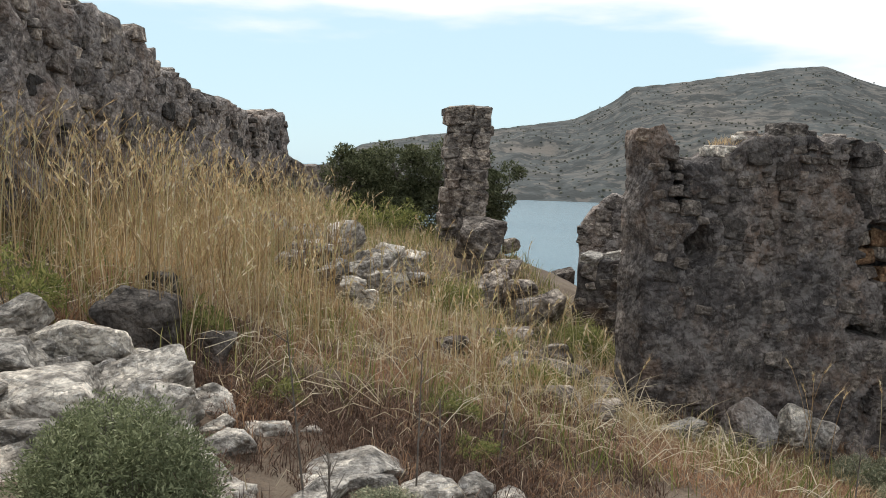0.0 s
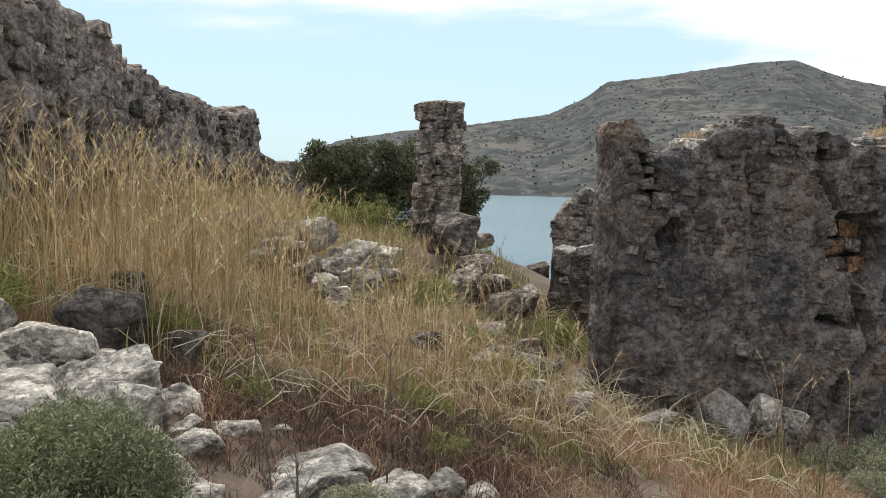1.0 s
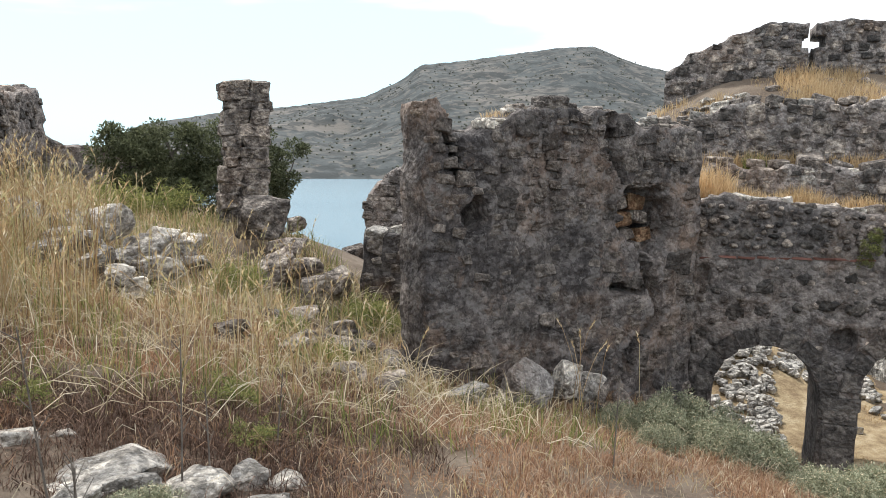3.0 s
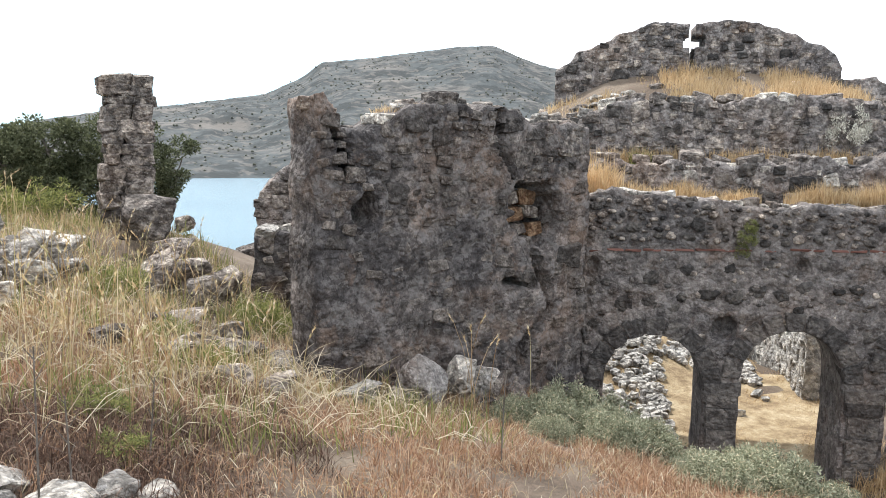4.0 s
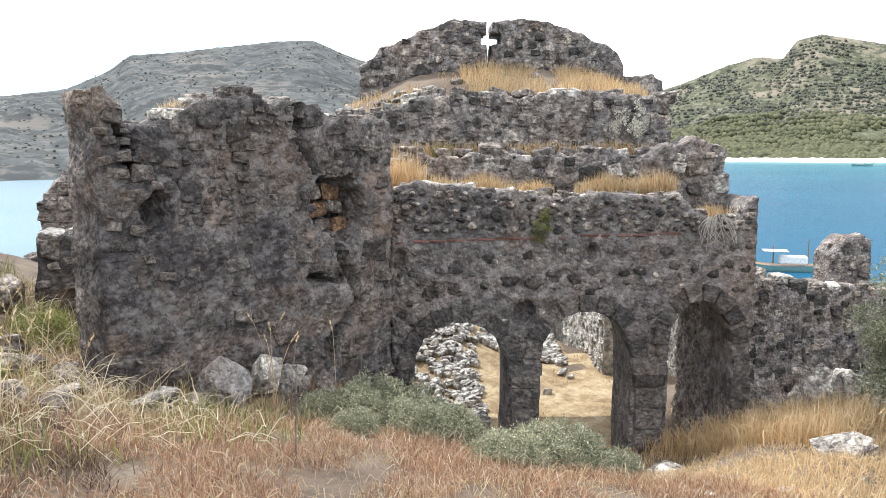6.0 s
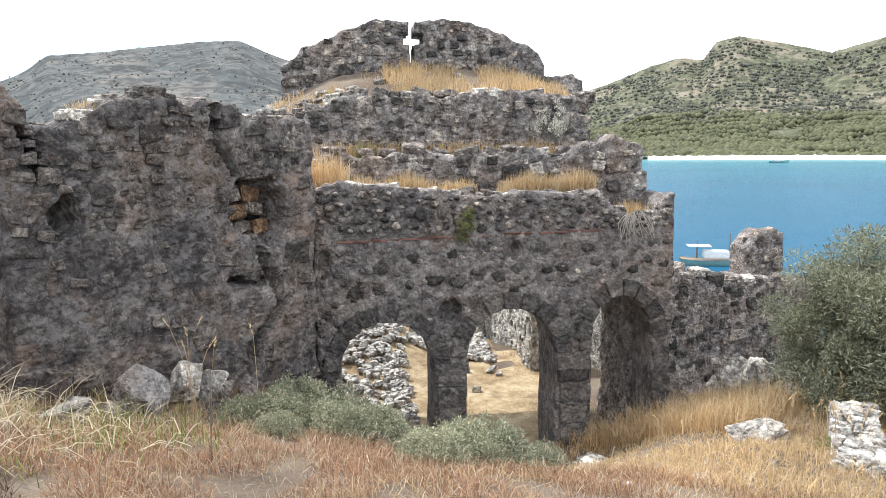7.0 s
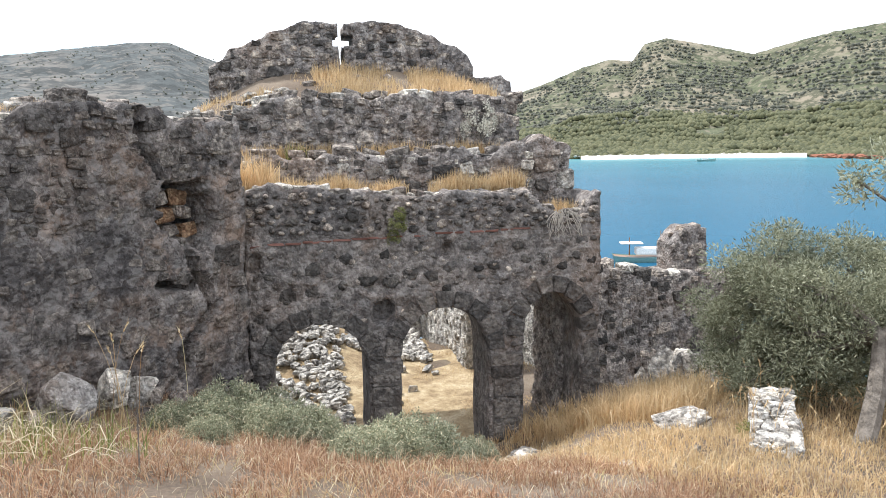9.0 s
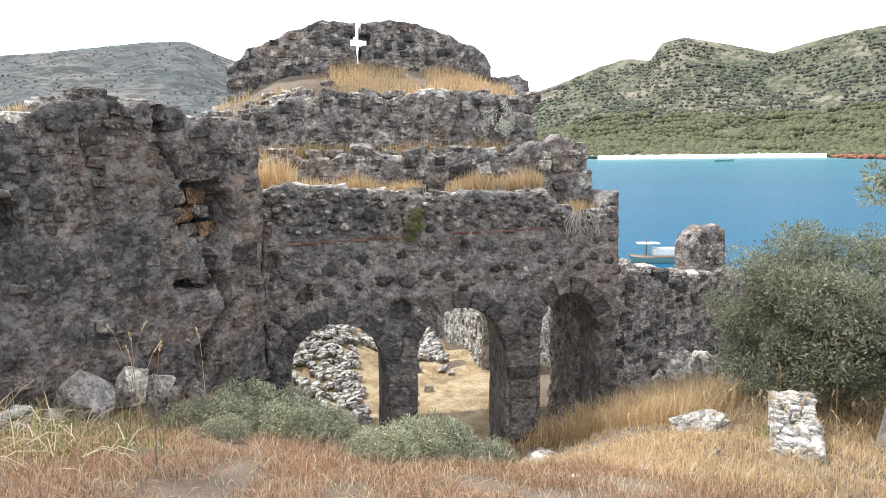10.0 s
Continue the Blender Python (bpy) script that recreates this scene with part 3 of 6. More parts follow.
wall_ledge = ruin_wall("wall_ledge", back(-0.6, 0.85), back(4.85, 0.85), 0.8,
    [(0, 1.2), (0.6, 1.25), (0.8, 1.45), (1.5, 1.35), (2.2, 1.48), (2.8, 1.38), (3.5, 1.5), (4.1, 1.42), (4.7, 1.52), (5.2, 1.54), (5.36, 1.45), (5.45, 0.8)],
    [(0, -0.4), (5.45, -0.4)], M_WALL, "broken lower ledge of a ruined vault", 0.06, stones=0.3, proud=0.07, ragged=0.12, seed=3.0)
wall_drum = ruin_wall("wall_drum", back(-1.2, 1.5), back(4.2, 1.5), 1.5,
    [(0, 1.9), (0.9, 2.0), (1.3, 2.1), (1.75, 2.3), (2.6, 2.24), (3.4, 2.25), (4.3, 2.3), (4.9, 2.26), (5.2, 2.25), (5.35, 1.9), (5.4, 1.5)],
    [(0, -0.4), (5.4, -0.4)], M_WALL, "upper rubble tier of a ruined vault", 0.055, stones=0.27, proud=0.06, ragged=0.09, seed=4.0)


class Cross(Arch):
    """A narrow cross-shaped slit, open at the top."""

    def inside(self, s, z):
        return abs(s - self.c) < 0.05 and z > self.zb or abs(s - self.c) < 0.16 and 3.19 < z < 3.36

    def snap(self, s, z):
        return s, z


wall_gable = ruin_wall("wall_gable", back(-0.55, 3.0), back(3.85, 3.0), 0.7,
    [(0, 2.84), (0.24, 2.97), (0.3, 3.1), (0.95, 3.36), (1.5, 3.58), (2.15, 3.55), (2.85, 3.6), (3.2, 3.53), (3.85, 3.3), (4.3, 3.05), (4.4, 2.85)],
    [(0, 1.4), (4.4, 1.4)], M_WALL, "ruined gable with a cross-shaped slit", 0.045, arches=[Cross(2.14, 2.18, 2.9, 3.0, 1)], stones=0.28, proud=0.05, ragged=0.04, seed=5.0)
wall_gable_end = ruin_wall("wall_gable_end", back(3.75, 3.05), back(4.55, 3.05), 0.6,
    [(0, 2.75), (0.2, 2.66), (0.5, 2.68), (0.8, 2.62)], [(0, 1.4), (0.8, 1.4)], M_WALL, "low broken end of the gable wall", 0.06, seed=6.0)
wall_return = ruin_wall("wall_return", back(4.92, 0.72), back(4.92, 2.0), 0.3,
    [(0, 0.45), (1.28, 0.6)], [(0, -3.4), (1.28, -3.4)], M_WALL, "rubble side wall of the ruin", 0.07, seed=7.0, stones=0.28, proud=0.06)
wall_court = ruin_wall("wall_court", back(4.0, 9.5), back(4.0, 4.4), 0.7,
    [(0, -0.9), (1.5, -1.0), (3.0, -1.15), (5.1, -1.3)], [(0, -3.5), (5.1, -3.5)], M_PALE, "pale rubble side wall of the court", 0.09, seed=8.0, stones=0.25)
wall_court_right = ruin_wall("wall_court_right", back(5.7, 9.5), back(6.0, 5.0), 0.4,
    [(0, -0.6), (4.5, -0.9)], [(0, -3.8), (4.5, -3.8)], M_PALE, "pale block wall beyond the last arch", 0.09, seed=8.2, stones=0.35)
wall_court_far = ruin_wall("wall_court_far", back(-2.6, 9.2), back(4.1, 9.6), 0.7,
    [(0, 0.0), (6.7, 0.0)], [(0, -3.5), (6.7, -3.5)], M_PALE, "far rubble wall of the court", 0.12, seed=8.5, stones=0.3)

# ---- walls beyond the grass ----
wall_left = ruin_wall("wall_left", (-3.6, 4.6), (-1.75, 14.9), 0.9,
    [(0, 3.4), (2.0, 3.12), (2.95, 3.04), (3.5, 3.08), (4.1, 3.13), (4.75, 3.07), (4.95, 2.86), (5.5, 2.76), (6.4, 2.5), (7.5, 2.43), (8.5, 2.34), (9.3, 2.38), (10.24, 2.44), (10.46, 2.3)],
    [(0, 0.2), (10.46, 0.2)], M_WALL, "high dark rubble wall sloping down to a broken end", 0.07, hollows=[(2.2, 2.6, 0.25, 0.3, 0.35)], stones=0.26, proud=0.06, rough=0.09, seed=9.0, ragged=0.1)
wall_left_low = ruin_wall("wall_left_low", (-1.75, 14.9), (0.3, 15.6), 0.8,
    [(0, 1.75), (0.3, 1.6), (1.0, 1.52), (2.17, 1.5)], [(0, 0), (2.17, 0)], M_WALL, "low broken wall behind a bush", 0.09, seed=10.0, stones=0.3)
wall_passage = ruin_wall("wall_passage", (2.58, 10.2), (3.2, 10.0), 0.9,
    [(0, 0.5), (0.1, 0.52), (0.5, 0.48), (0.65, 0.5)], [(0, -1.0), (0.65, -1.0)], M_PLASTER, "plastered pier beside a passage", 0.06, seed=11.0, ragged=0.04)
wall_passage_back = ruin_wall("wall_passage_back", (2.95, 11.6), (4.2, 11.25), 0.9,
    [(0, 0.75), (0.15, 1.0), (0.35, 1.28), (1.3, 1.36)], [(0, -1.0), (1.3, -1.0)], M_WALL, "broken wall end of piled stones", 0.06, seed=12.0, ragged=0.12, proud=0.07)
wall_shore = ruin_wall("wall_shore", (12.9, 7.66), (16.7, 6.1), 0.7,
    [(0, -0.45), (0.4, -0.7), (0.9, -0.95), (1.6, -1.08), (4.2, -1.15)], [(0, -3.8), (4.2, -3.8)], M_WALL, "dark rubble wall above the bay", 0.07, seed=13.0, stones=0.3, proud=0.07, ragged=0.1)
wall_shore_post = ruin_wall("wall_shore_post", (15.6, 7.15), (16.25, 6.7), 0.5,
    [(0, -0.6), (0.12, -0.4), (0.25, -0.25), (0.6, -0.2), (0.79, -0.3)], [(0, -3.6), (0.79, -3.6)], M_WALL, "broken standing stump of the shore wall", 0.07, seed=14.0, stones=0.3, proud=0.07)
STUB_A, STUB_B = (8.3, 2.62), (8.48, 2.17)
wall_stub = ruin_wall("wall_stub", STUB_A, STUB_B, 1.95,
    [(0, -1.49), (0.2, -1.5), (0.4, -1.48), (0.54, -1.53)], [(0, -2.4), (0.54, -2.4)], M_PALE, "low pale rubble wall with a sunlit broken top", 0.05, seed=15.0, stones=0.2, proud=0.05)
wall_joint = ruin_wall("wall_joint", back(-0.9, 0.12), back(0.02, 0.12), 0.8,
    [(0, 0.98), (0.92, 0.98)], [(0, -3.3), (0.92, -3.3)], M_WALL, "rubble masonry joining the long wall and the arcade", 0.08, seed=16.0)
# ---- loose rocks and blocks ----
def rock_mesh(name, seed, points=16, boxy=3.0, detail=1, rough=0.05, flat=1.0):
    """An angular stone of about unit width: a hull of scattered points with worn edges and a pitted skin."""
    rnd = random.Random(seed)
    bm = bmesh.new()
    for _ in range(points):
        v = Vector([rnd.gauss(0, 1) for _ in range(3)]).normalized()
        k = sum(abs(c) ** boxy for c in v) ** (-1 / boxy)
        v *= k * 0.5 * rnd.uniform(0.82, 1.0)
        bm.verts.new((v.x, v.y, v.z * flat))
    hull = bmesh.ops.convex_hull(bm, input=bm.verts[:])
    bmesh.ops.delete(bm, geom=list({g for g in hull["geom_interior"] if isinstance(g, bmesh.types.BMVert)}), context="VERTS")
    bmesh.ops.dissolve_limit(bm, angle_limit=radians(14), verts=bm.verts[:], edges=bm.edges[:])
    bmesh.ops.bevel(bm, geom=bm.edges[:], offset=0.02, segments=1, affect="EDGES", clamp_overlap=True)
    bmesh.ops.triangulate(bm, faces=bm.faces[:])
    for _ in range(detail):
        bmesh.ops.subdivide_edges(bm, edges=[e for e in bm.edges if e.calc_length() > 0.075], cuts=1, use_grid_fill=True)
    bm.normal_update()
    if rough:
        for v in bm.verts:
            v.co += v.normal * rough * (noise.noise(v.co * 3.1 + Vector((seed, 0, 0))) + 0.8 * noise.noise(v.co * 7.3 + Vector((0, seed, 0))) + 0.5 * noise.noise(v.co * 16.0))
    me = bpy.data.meshes.new(name)
    bm.to_mesh(me)
    bm.free()
    me.polygons.foreach_set("use_smooth", [False] * len(me.polygons))
    return me


NEAR_ROCKS = [rock_mesh("rock", 100 + k, 11 + k % 4, 4.5, 3, 0.034) for k in range(9)] + [rock_mesh("rock", 131, 26, 2.3, 3, 0.03)]


def cut_stone(seed):
    """A roughly squared building stone of unit size: skewed box with worn edges."""
    rnd = random.Random(seed)
    bm = bmesh.new()
    bmesh.ops.create_cube(bm, size=0.86)
    for v in bm.verts:
        v.co += Vector([rnd.uniform(-0.11, 0.11) for _ in range(3)])
    bmesh.ops.bevel(bm, geom=bm.edges[:], offset=0.09, segments=1, affect="EDGES", clamp_overlap=True)
    for v in bm.verts:
        v.co += Vector([rnd.uniform(-0.025, 0.025) for _ in range(3)])
    me = bpy.data.meshes.new("stone")
    bm.to_mesh(me)
    bm.free()
    return me


FACE_STONES = [cut_stone(200 + k) for k in range(12)]


def cobble(seed):
    """A rounded field stone of unit size, flat enough to sit in a wall face."""
    rnd = random.Random(seed)
    bm = bmesh.new()
    sides = rnd.randrange(7, 10)
    rings = []
    reach = [rnd.uniform(0.4, 0.56) for _ in range(sides)]
    for depth, grow in ((0.45, 1.0), (-0.25, 1.0), (-0.42, 0.86), (-0.48, 0.5)):
        rings.append([bm.verts.new((grow * reach[q] * math.cos(6.2832 * q / sides), depth + rnd.uniform(-0.03, 0.03), grow * reach[q] * math.sin(6.2832 * q / sides))) for q in range(sides)])
    for u, v in zip(rings, rings[1:]):
        for q in range(sides):
            bm.faces.new((u[q], u[(q + 1) % sides], v[(q + 1) % sides], v[q]))
    bm.faces.new(rings[-1])
    bmesh.ops.recalc_face_normals(bm, faces=bm.faces[:])
    me = bpy.data.meshes.new("stone")
    bm.to_mesh(me)
    bm.free()
    me.polygons.foreach_set("use_smooth", [True] * len(me.polygons))
    return me


def dressed_block(seed, taper=1.0):
    """A tooled block of unit size with narrow worn edges, narrower below by taper."""
    rnd = random.Random(seed)
    bm = bmesh.new()
    bmesh.ops.create_cube(bm, size=0.97)
    for v in bm.verts:
        v.co += Vector([rnd.uniform(-0.02, 0.02) for _ in range(3)])
        if v.co.z < 0:
            v.co.x *= taper
    bmesh.ops.bevel(bm, geom=bm.edges[:], offset=0.045, segments=2, affect="EDGES", clamp_overlap=True)
    me = bpy.data.meshes.new("block")
    bm.to_mesh(me)
    bm.free()
    return me


COBBLES = [cobble(230 + k) for k in range(12)]
WEDGES = [dressed_block(250 + k, 0.76) for k in range(6)]
DRESSED = [dressed_block(260 + k) for k in range(6)]
with_material = {}


def variant(me, material):
    key = (me.name, material.name)
    if key not in with_material:
        with_material[key] = me.copy()
        with_material[key].materials.clear()
        with_material[key].materials.append(material)
    return with_material[key]


M_STONE2 = stone_mat("boulder_stone", (0.2, 0.185, 0.175), (0.34, 0.315, 0.3), (0.46, 0.435, 0.41), 0.4, 0.3, False, 0.4)
ROCK_SPOTS = []


def rock(x, y, z, w, h, k, material=M_ROCK, turn=0.0, deep=None, label="angular grey limestone rock lying in dry grass", group="fallen rocks", name="rock", tip=8):
    """A rock of width w and height h with its middle at z."""
    rnd = random.Random(int(k * 977 + x * 1000))
    ROCK_SPOTS.append((x, y, w))
    ob = new(name, variant(NEAR_ROCKS[k % len(NEAR_ROCKS)], material))
    ob.matrix_world = pose(x, y, z, rnd.uniform(-tip, tip), rnd.uniform(-tip, tip), turn or rnd.uniform(-25, 25)) @ Matrix.Diagonal((w * 1.12, deep or w * 0.9, h * 1.15, 1))
    return tagged(ob, label, "rock", group)


# the tumbled heap beside the path: x, y, z of the middle, width, height
for n, (x, y, z, w, h) in enumerate([
    (-2.19, 4.93, 0.62, 0.42, 0.32), (-1.71, 4.72, 0.5, 0.56, 0.38), (-1.25, 4.43, 0.4, 0.5, 0.38), (-1.97, 4.42, 0.5, 0.46, 0.3),
    (-1.72, 4.07, 0.4, 0.72, 0.32), (-1.38, 4.28, 0.36, 0.32, 0.22), (-1.6, 3.69, 0.28, 0.62, 0.32), (-1.1, 4.12, 0.3, 0.44, 0.36),
    (-1.5, 3.3, 0.28, 0.45, 0.34), (-1.16, 3.3, 0.18, 0.42, 0.3), (-0.2, 4.2, -0.03, 0.66, 0.26), (-0.6, 4.4, 0.08, 0.3, 0.26),
    (-0.5, 3.85, -0.02, 0.66, 0.2), (0.3, 4.0, -0.08, 0.36, 0.24), (0.52, 4.15, -0.1, 0.26, 0.16), (-1.3, 3.85, 0.28, 0.36, 0.24), (-2.3, 4.3, 0.5, 0.5, 0.4),
]):
    rock(x, y, z, w, h, n, label="angular pale grey limestone rock in a tumbled heap")
rock(-1.59, 5.37, 0.55, 0.62, 0.46, 4, M_BASALT, label="dark lichen-covered boulder above the rock heap", name="boulder")
rock(-1.05, 5.4, 0.36, 0.28, 0.28, 5, M_BASALT, label="small dark stone in brown grass")
rock(-1.75, 6.6, 0.6, 0.4, 0.26, 6, M_BASALT, label="small dark stone in brown grass")

for n, (x, y, z, w, h) in enumerate([(-2.0, 3.9, 0.42, 0.5, 0.36), (-1.95, 5.1, 0.45, 0.4, 0.3), (-1.45, 4.85, 0.36, 0.36, 0.26), (-0.95, 4.45, 0.26, 0.34, 0.24), (-0.85, 3.75, 0.12, 0.4, 0.26), (-0.3, 3.7, 0.0, 0.42, 0.24), (-0.05, 3.95, -0.02, 0.36, 0.22), (-1.8, 3.35, 0.36, 0.4, 0.3), (-0.75, 4.1, 0.14, 0.3, 0.22), (0.1, 3.75, -0.08, 0.3, 0.16), (-1.2, 4.75, 0.34, 0.3, 0.22), (-0.4, 4.6, 0.02, 0.26, 0.18), (-1.35, 3.6, 0.26, 0.3, 0.24), (-1.75, 4.4, 0.42, 0.3, 0.26), (-1.5, 4.55, 0.4, 0.24, 0.2), (-1.9, 4.65, 0.5, 0.26, 0.22), (-1.45, 4.0, 0.36, 0.26, 0.2), (-1.05, 4.3, 0.3, 0.22, 0.18), (-0.95, 4.0, 0.2, 0.26, 0.2), (-0.7, 3.6, 0.06, 0.34, 0.2), (-0.15, 3.5, -0.06, 0.4, 0.18), (0.3, 3.55, -0.12, 0.44, 0.2), (0.6, 3.8, -0.16, 0.4, 0.18), (0.75, 4.1, -0.16, 0.24, 0.14), (-2.1, 4.6, 0.56, 0.24, 0.2), (-0.85, 4.3, 0.18, 0.2, 0.16)]):
    rock(x, y, z, w, h, n + 5, label="angular pale grey limestone rock in a tumbled heap")

# stones round the white block in the middle of the slope
rock(-0.4, 9.5, 0.72, 0.5, 0.48, 1, M_ROCK, label="squared white limestone block on a stone heap", turn=20, name="block")
for n, (x, y, w) in enumerate([(-0.85, 9.2, 0.35), (-0.6, 9.0, 0.42), (-0.25, 8.9, 0.3), (0.0, 9.3, 0.5), (0.3, 9.7, 0.4), (0.15, 10.1, 0.45), (-0.9, 10.0, 0.4), (-1.4, 10.2, 0.5), (-0.5, 8.5, 0.35), (0.1, 8.6, 0.4), (-0.95, 8.7, 0.3), (0.5, 9.3, 0.3), (-0.3, 8.2, 0.3), (0.45, 10.4, 0.4), (-0.1, 7.9, 0.28), (-1.8, 9.6, 0.35)]):
    rock(x, y, fine_z(x, y) + 0.2 * w + 0.1, w * 1.1, w * 0.75, n + 2, label="grey limestone rubble stone among straw")

# stepped blocks below the pillar and along the passage
rock(1.32, 10.95, 0.66, 0.8, 0.6, 4, M_BLOCK, turn=8, label="large squared block with a pale top", name="block", tip=3)
rock(1.42, 9.9, 0.05, 0.46, 0.72, 2, M_BLOCK, turn=-6, label="upright squared block beside the passage", name="block", tip=3)
rock(1.7, 10.4, 0.3, 0.6, 0.25, 7, M_BLOCK, turn=10, label="flat slab with a pale top", name="slab", tip=3)
rock(2.05, 12.35, 0.4, 0.3, 0.28, 1, M_BLOCK, turn=4, label="small squared block above the water", name="block", tip=3)
rock(2.07, 12.3, 0.14, 0.4, 0.28, 8, M_BLOCK, turn=-8, label="small squared block above the water", name="block", tip=3)
rock(3.66, 15.6, -0.5, 0.46, 0.4, 2, M_BLOCK, turn=-8, label="lone squared block at the end of the passage", name="block", tip=3)
for n, (x, y, z, w, h) in enumerate([(1.85, 9.3, -0.1, 0.5, 0.42), (2.1, 9.6, -0.05, 0.4, 0.4), (1.75, 9.7, 0.12, 0.45, 0.3), (2.25, 10.3, -0.2, 0.4, 0.35), (1.5, 8.6, -0.25, 0.5, 0.28), (1.85, 8.3, -0.35, 0.5, 0.25), (1.2, 8.4, -0.2, 0.4, 0.22)]):
    rock(x, y, z, w, h, n + 1, M_BLOCK, label="dark tumbled block beside the passage")
# the low broken step left of the long wall
for n, (x, y, w) in enumerate([(1.95, 7.75, 0.4), (2.2, 7.6, 0.3), (1.7, 7.6, 0.38), (1.35, 7.5, 0.35), (2.35, 7.9, 0.3), (1.6, 6.6, 0.35), (1.9, 6.5, 0.28), (1.2, 7.1, 0.3), (0.7, 7.2, 0.34), (2.1, 6.9, 0.25)]):
    rock(x, y, fine_z(x, y) + 0.05, w, w * 0.55, n + 3, M_BLOCK, label="weathered stone of a low broken step")
# at the foot of the long wall
rock(3.66, 7.38, -0.82, 0.6, 0.56, 9, M_STONE2, label="round-shouldered grey boulder at the wall's foot", name="boulder", deep=0.5)
for n, (x, y, z, w, h, m) in enumerate([(4.18, 7.55, -0.86, 0.38, 0.4, M_ROCK), (4.55, 7.65, -1.0, 0.36, 0.34, M_ROCK), (4.3, 7.2, -1.12, 0.3, 0.2, M_BLOCK), (4.75, 7.75, -1.15, 0.3, 0.25, M_BLOCK), (5.1, 7.8, -1.25, 0.3, 0.3, M_BLOCK), (3.35, 7.35, -0.95, 0.35, 0.25, M_BLOCK), (2.85, 7.1, -0.8, 0.5, 0.3, M_ROCK), (5.6, 7.9, -1.4, 0.35, 0.3, M_BLOCK)]):
    rock(x, y, z, w, h, n + 4, m, label="fallen stone at the foot of the long wall")
for n, (x, y, w, h) in enumerate([(11.5, 5.15, 0.5, 0.95), (11.62, 4.95, 0.45, 0.8), (11.45, 4.75, 0.5, 0.7), (11.7, 4.6, 0.5, 0.55), (11.5, 4.4, 0.45, 0.45), (11.9, 4.85, 0.5, 0.6), (11.2, 5.3, 0.35, 0.6)]):
    rock(x, y, float(ground_z(x, y)) + 0.3 * h, w, h, n + 2, M_ROCK, label="pale tumbled block along the golden bank", name="block", tip=5)
# in front of the arcade and down the right-hand slope
for n, (x, y, w) in enumerate([(7.2, 6.9, 0.3), (7.45, 6.6, 0.35), (8.8, 5.85, 0.34), (8.6, 5.6, 0.42), (8.35, 5.5, 0.3), (9.05, 3.72, 0.6), (9.25, 3.6, 0.35), (11.0, 4.55, 0.34), (11.2, 4.3, 0.4), (11.3, 5.7, 0.3), (12.0, 5.2, 0.3), (6.9, 3.2, 0.16), (7.3, 3.9, 0.14), (5.9, 3.3, 0.12), (7.9, 3.0, 0.13)]):
    rock(x, y, float(ground_z(x, y)) + 0.12 * w, w, w * 0.5, n, M_ROCK, label="pale limestone rock on golden grass")


def stone_pillar():
    """The lone pier of stacked stones."""
    root = tagged(new("stone_pillar"), "tall broken pier of roughly stacked stones", "pillar")
    root.location = (1.3, 12.45, 0.5)
    rnd = random.Random(7)
    z, k = 0.0, 0
    while z < 2.0:
        h = rnd.uniform(0.13, 0.24)
        cut = rnd.uniform(-0.15, 0.15)
        lean = 0.03 * (z - 1.0)
        for lo, hi in ((lean - rnd.uniform(0.27, 0.38), cut), (cut, lean + rnd.uniform(0.26, 0.37))):
            for deep in (-0.17, 0.17):
                st = new("stone", variant(FACE_STONES[k % 12], M_BLOCK))
                st.parent = root
                w = hi - lo
                st.matrix_basis = pose((lo + hi) / 2 + rnd.uniform(-0.02, 0.02), deep, z + h / 2, rnd.uniform(-5, 5), rnd.uniform(-9, 9), rnd.uniform(-6, 6)) @ Matrix.Diagonal((w * 1.22, 0.46, h * 1.3, 1))
                k += 1
        z += h * 0.97


stone_pillar()




def build_court(nt, b):
    col = ramp(nt, noise_tex(nt, 2.2, 9, 0.7), [(0.38, (0.24, 0.17, 0.10)), (0.5, (0.42, 0.32, 0.19)), (0.62, (0.56, 0.46, 0.31))])
    col = blend(nt, blend_fac(nt, noise_tex(nt, 22.0, 7, 0.75), 0.5, 0.62, 0.6), col, (0.26, 0.19, 0.12))
    nt.links.new(col, b.inputs["Base Color"])
    bump(nt, b, noise_tex(nt, 25.0, 8, 0.7), 0.8, 0.05)


M_COURT = mat("court_sand", build_court, 0.95)


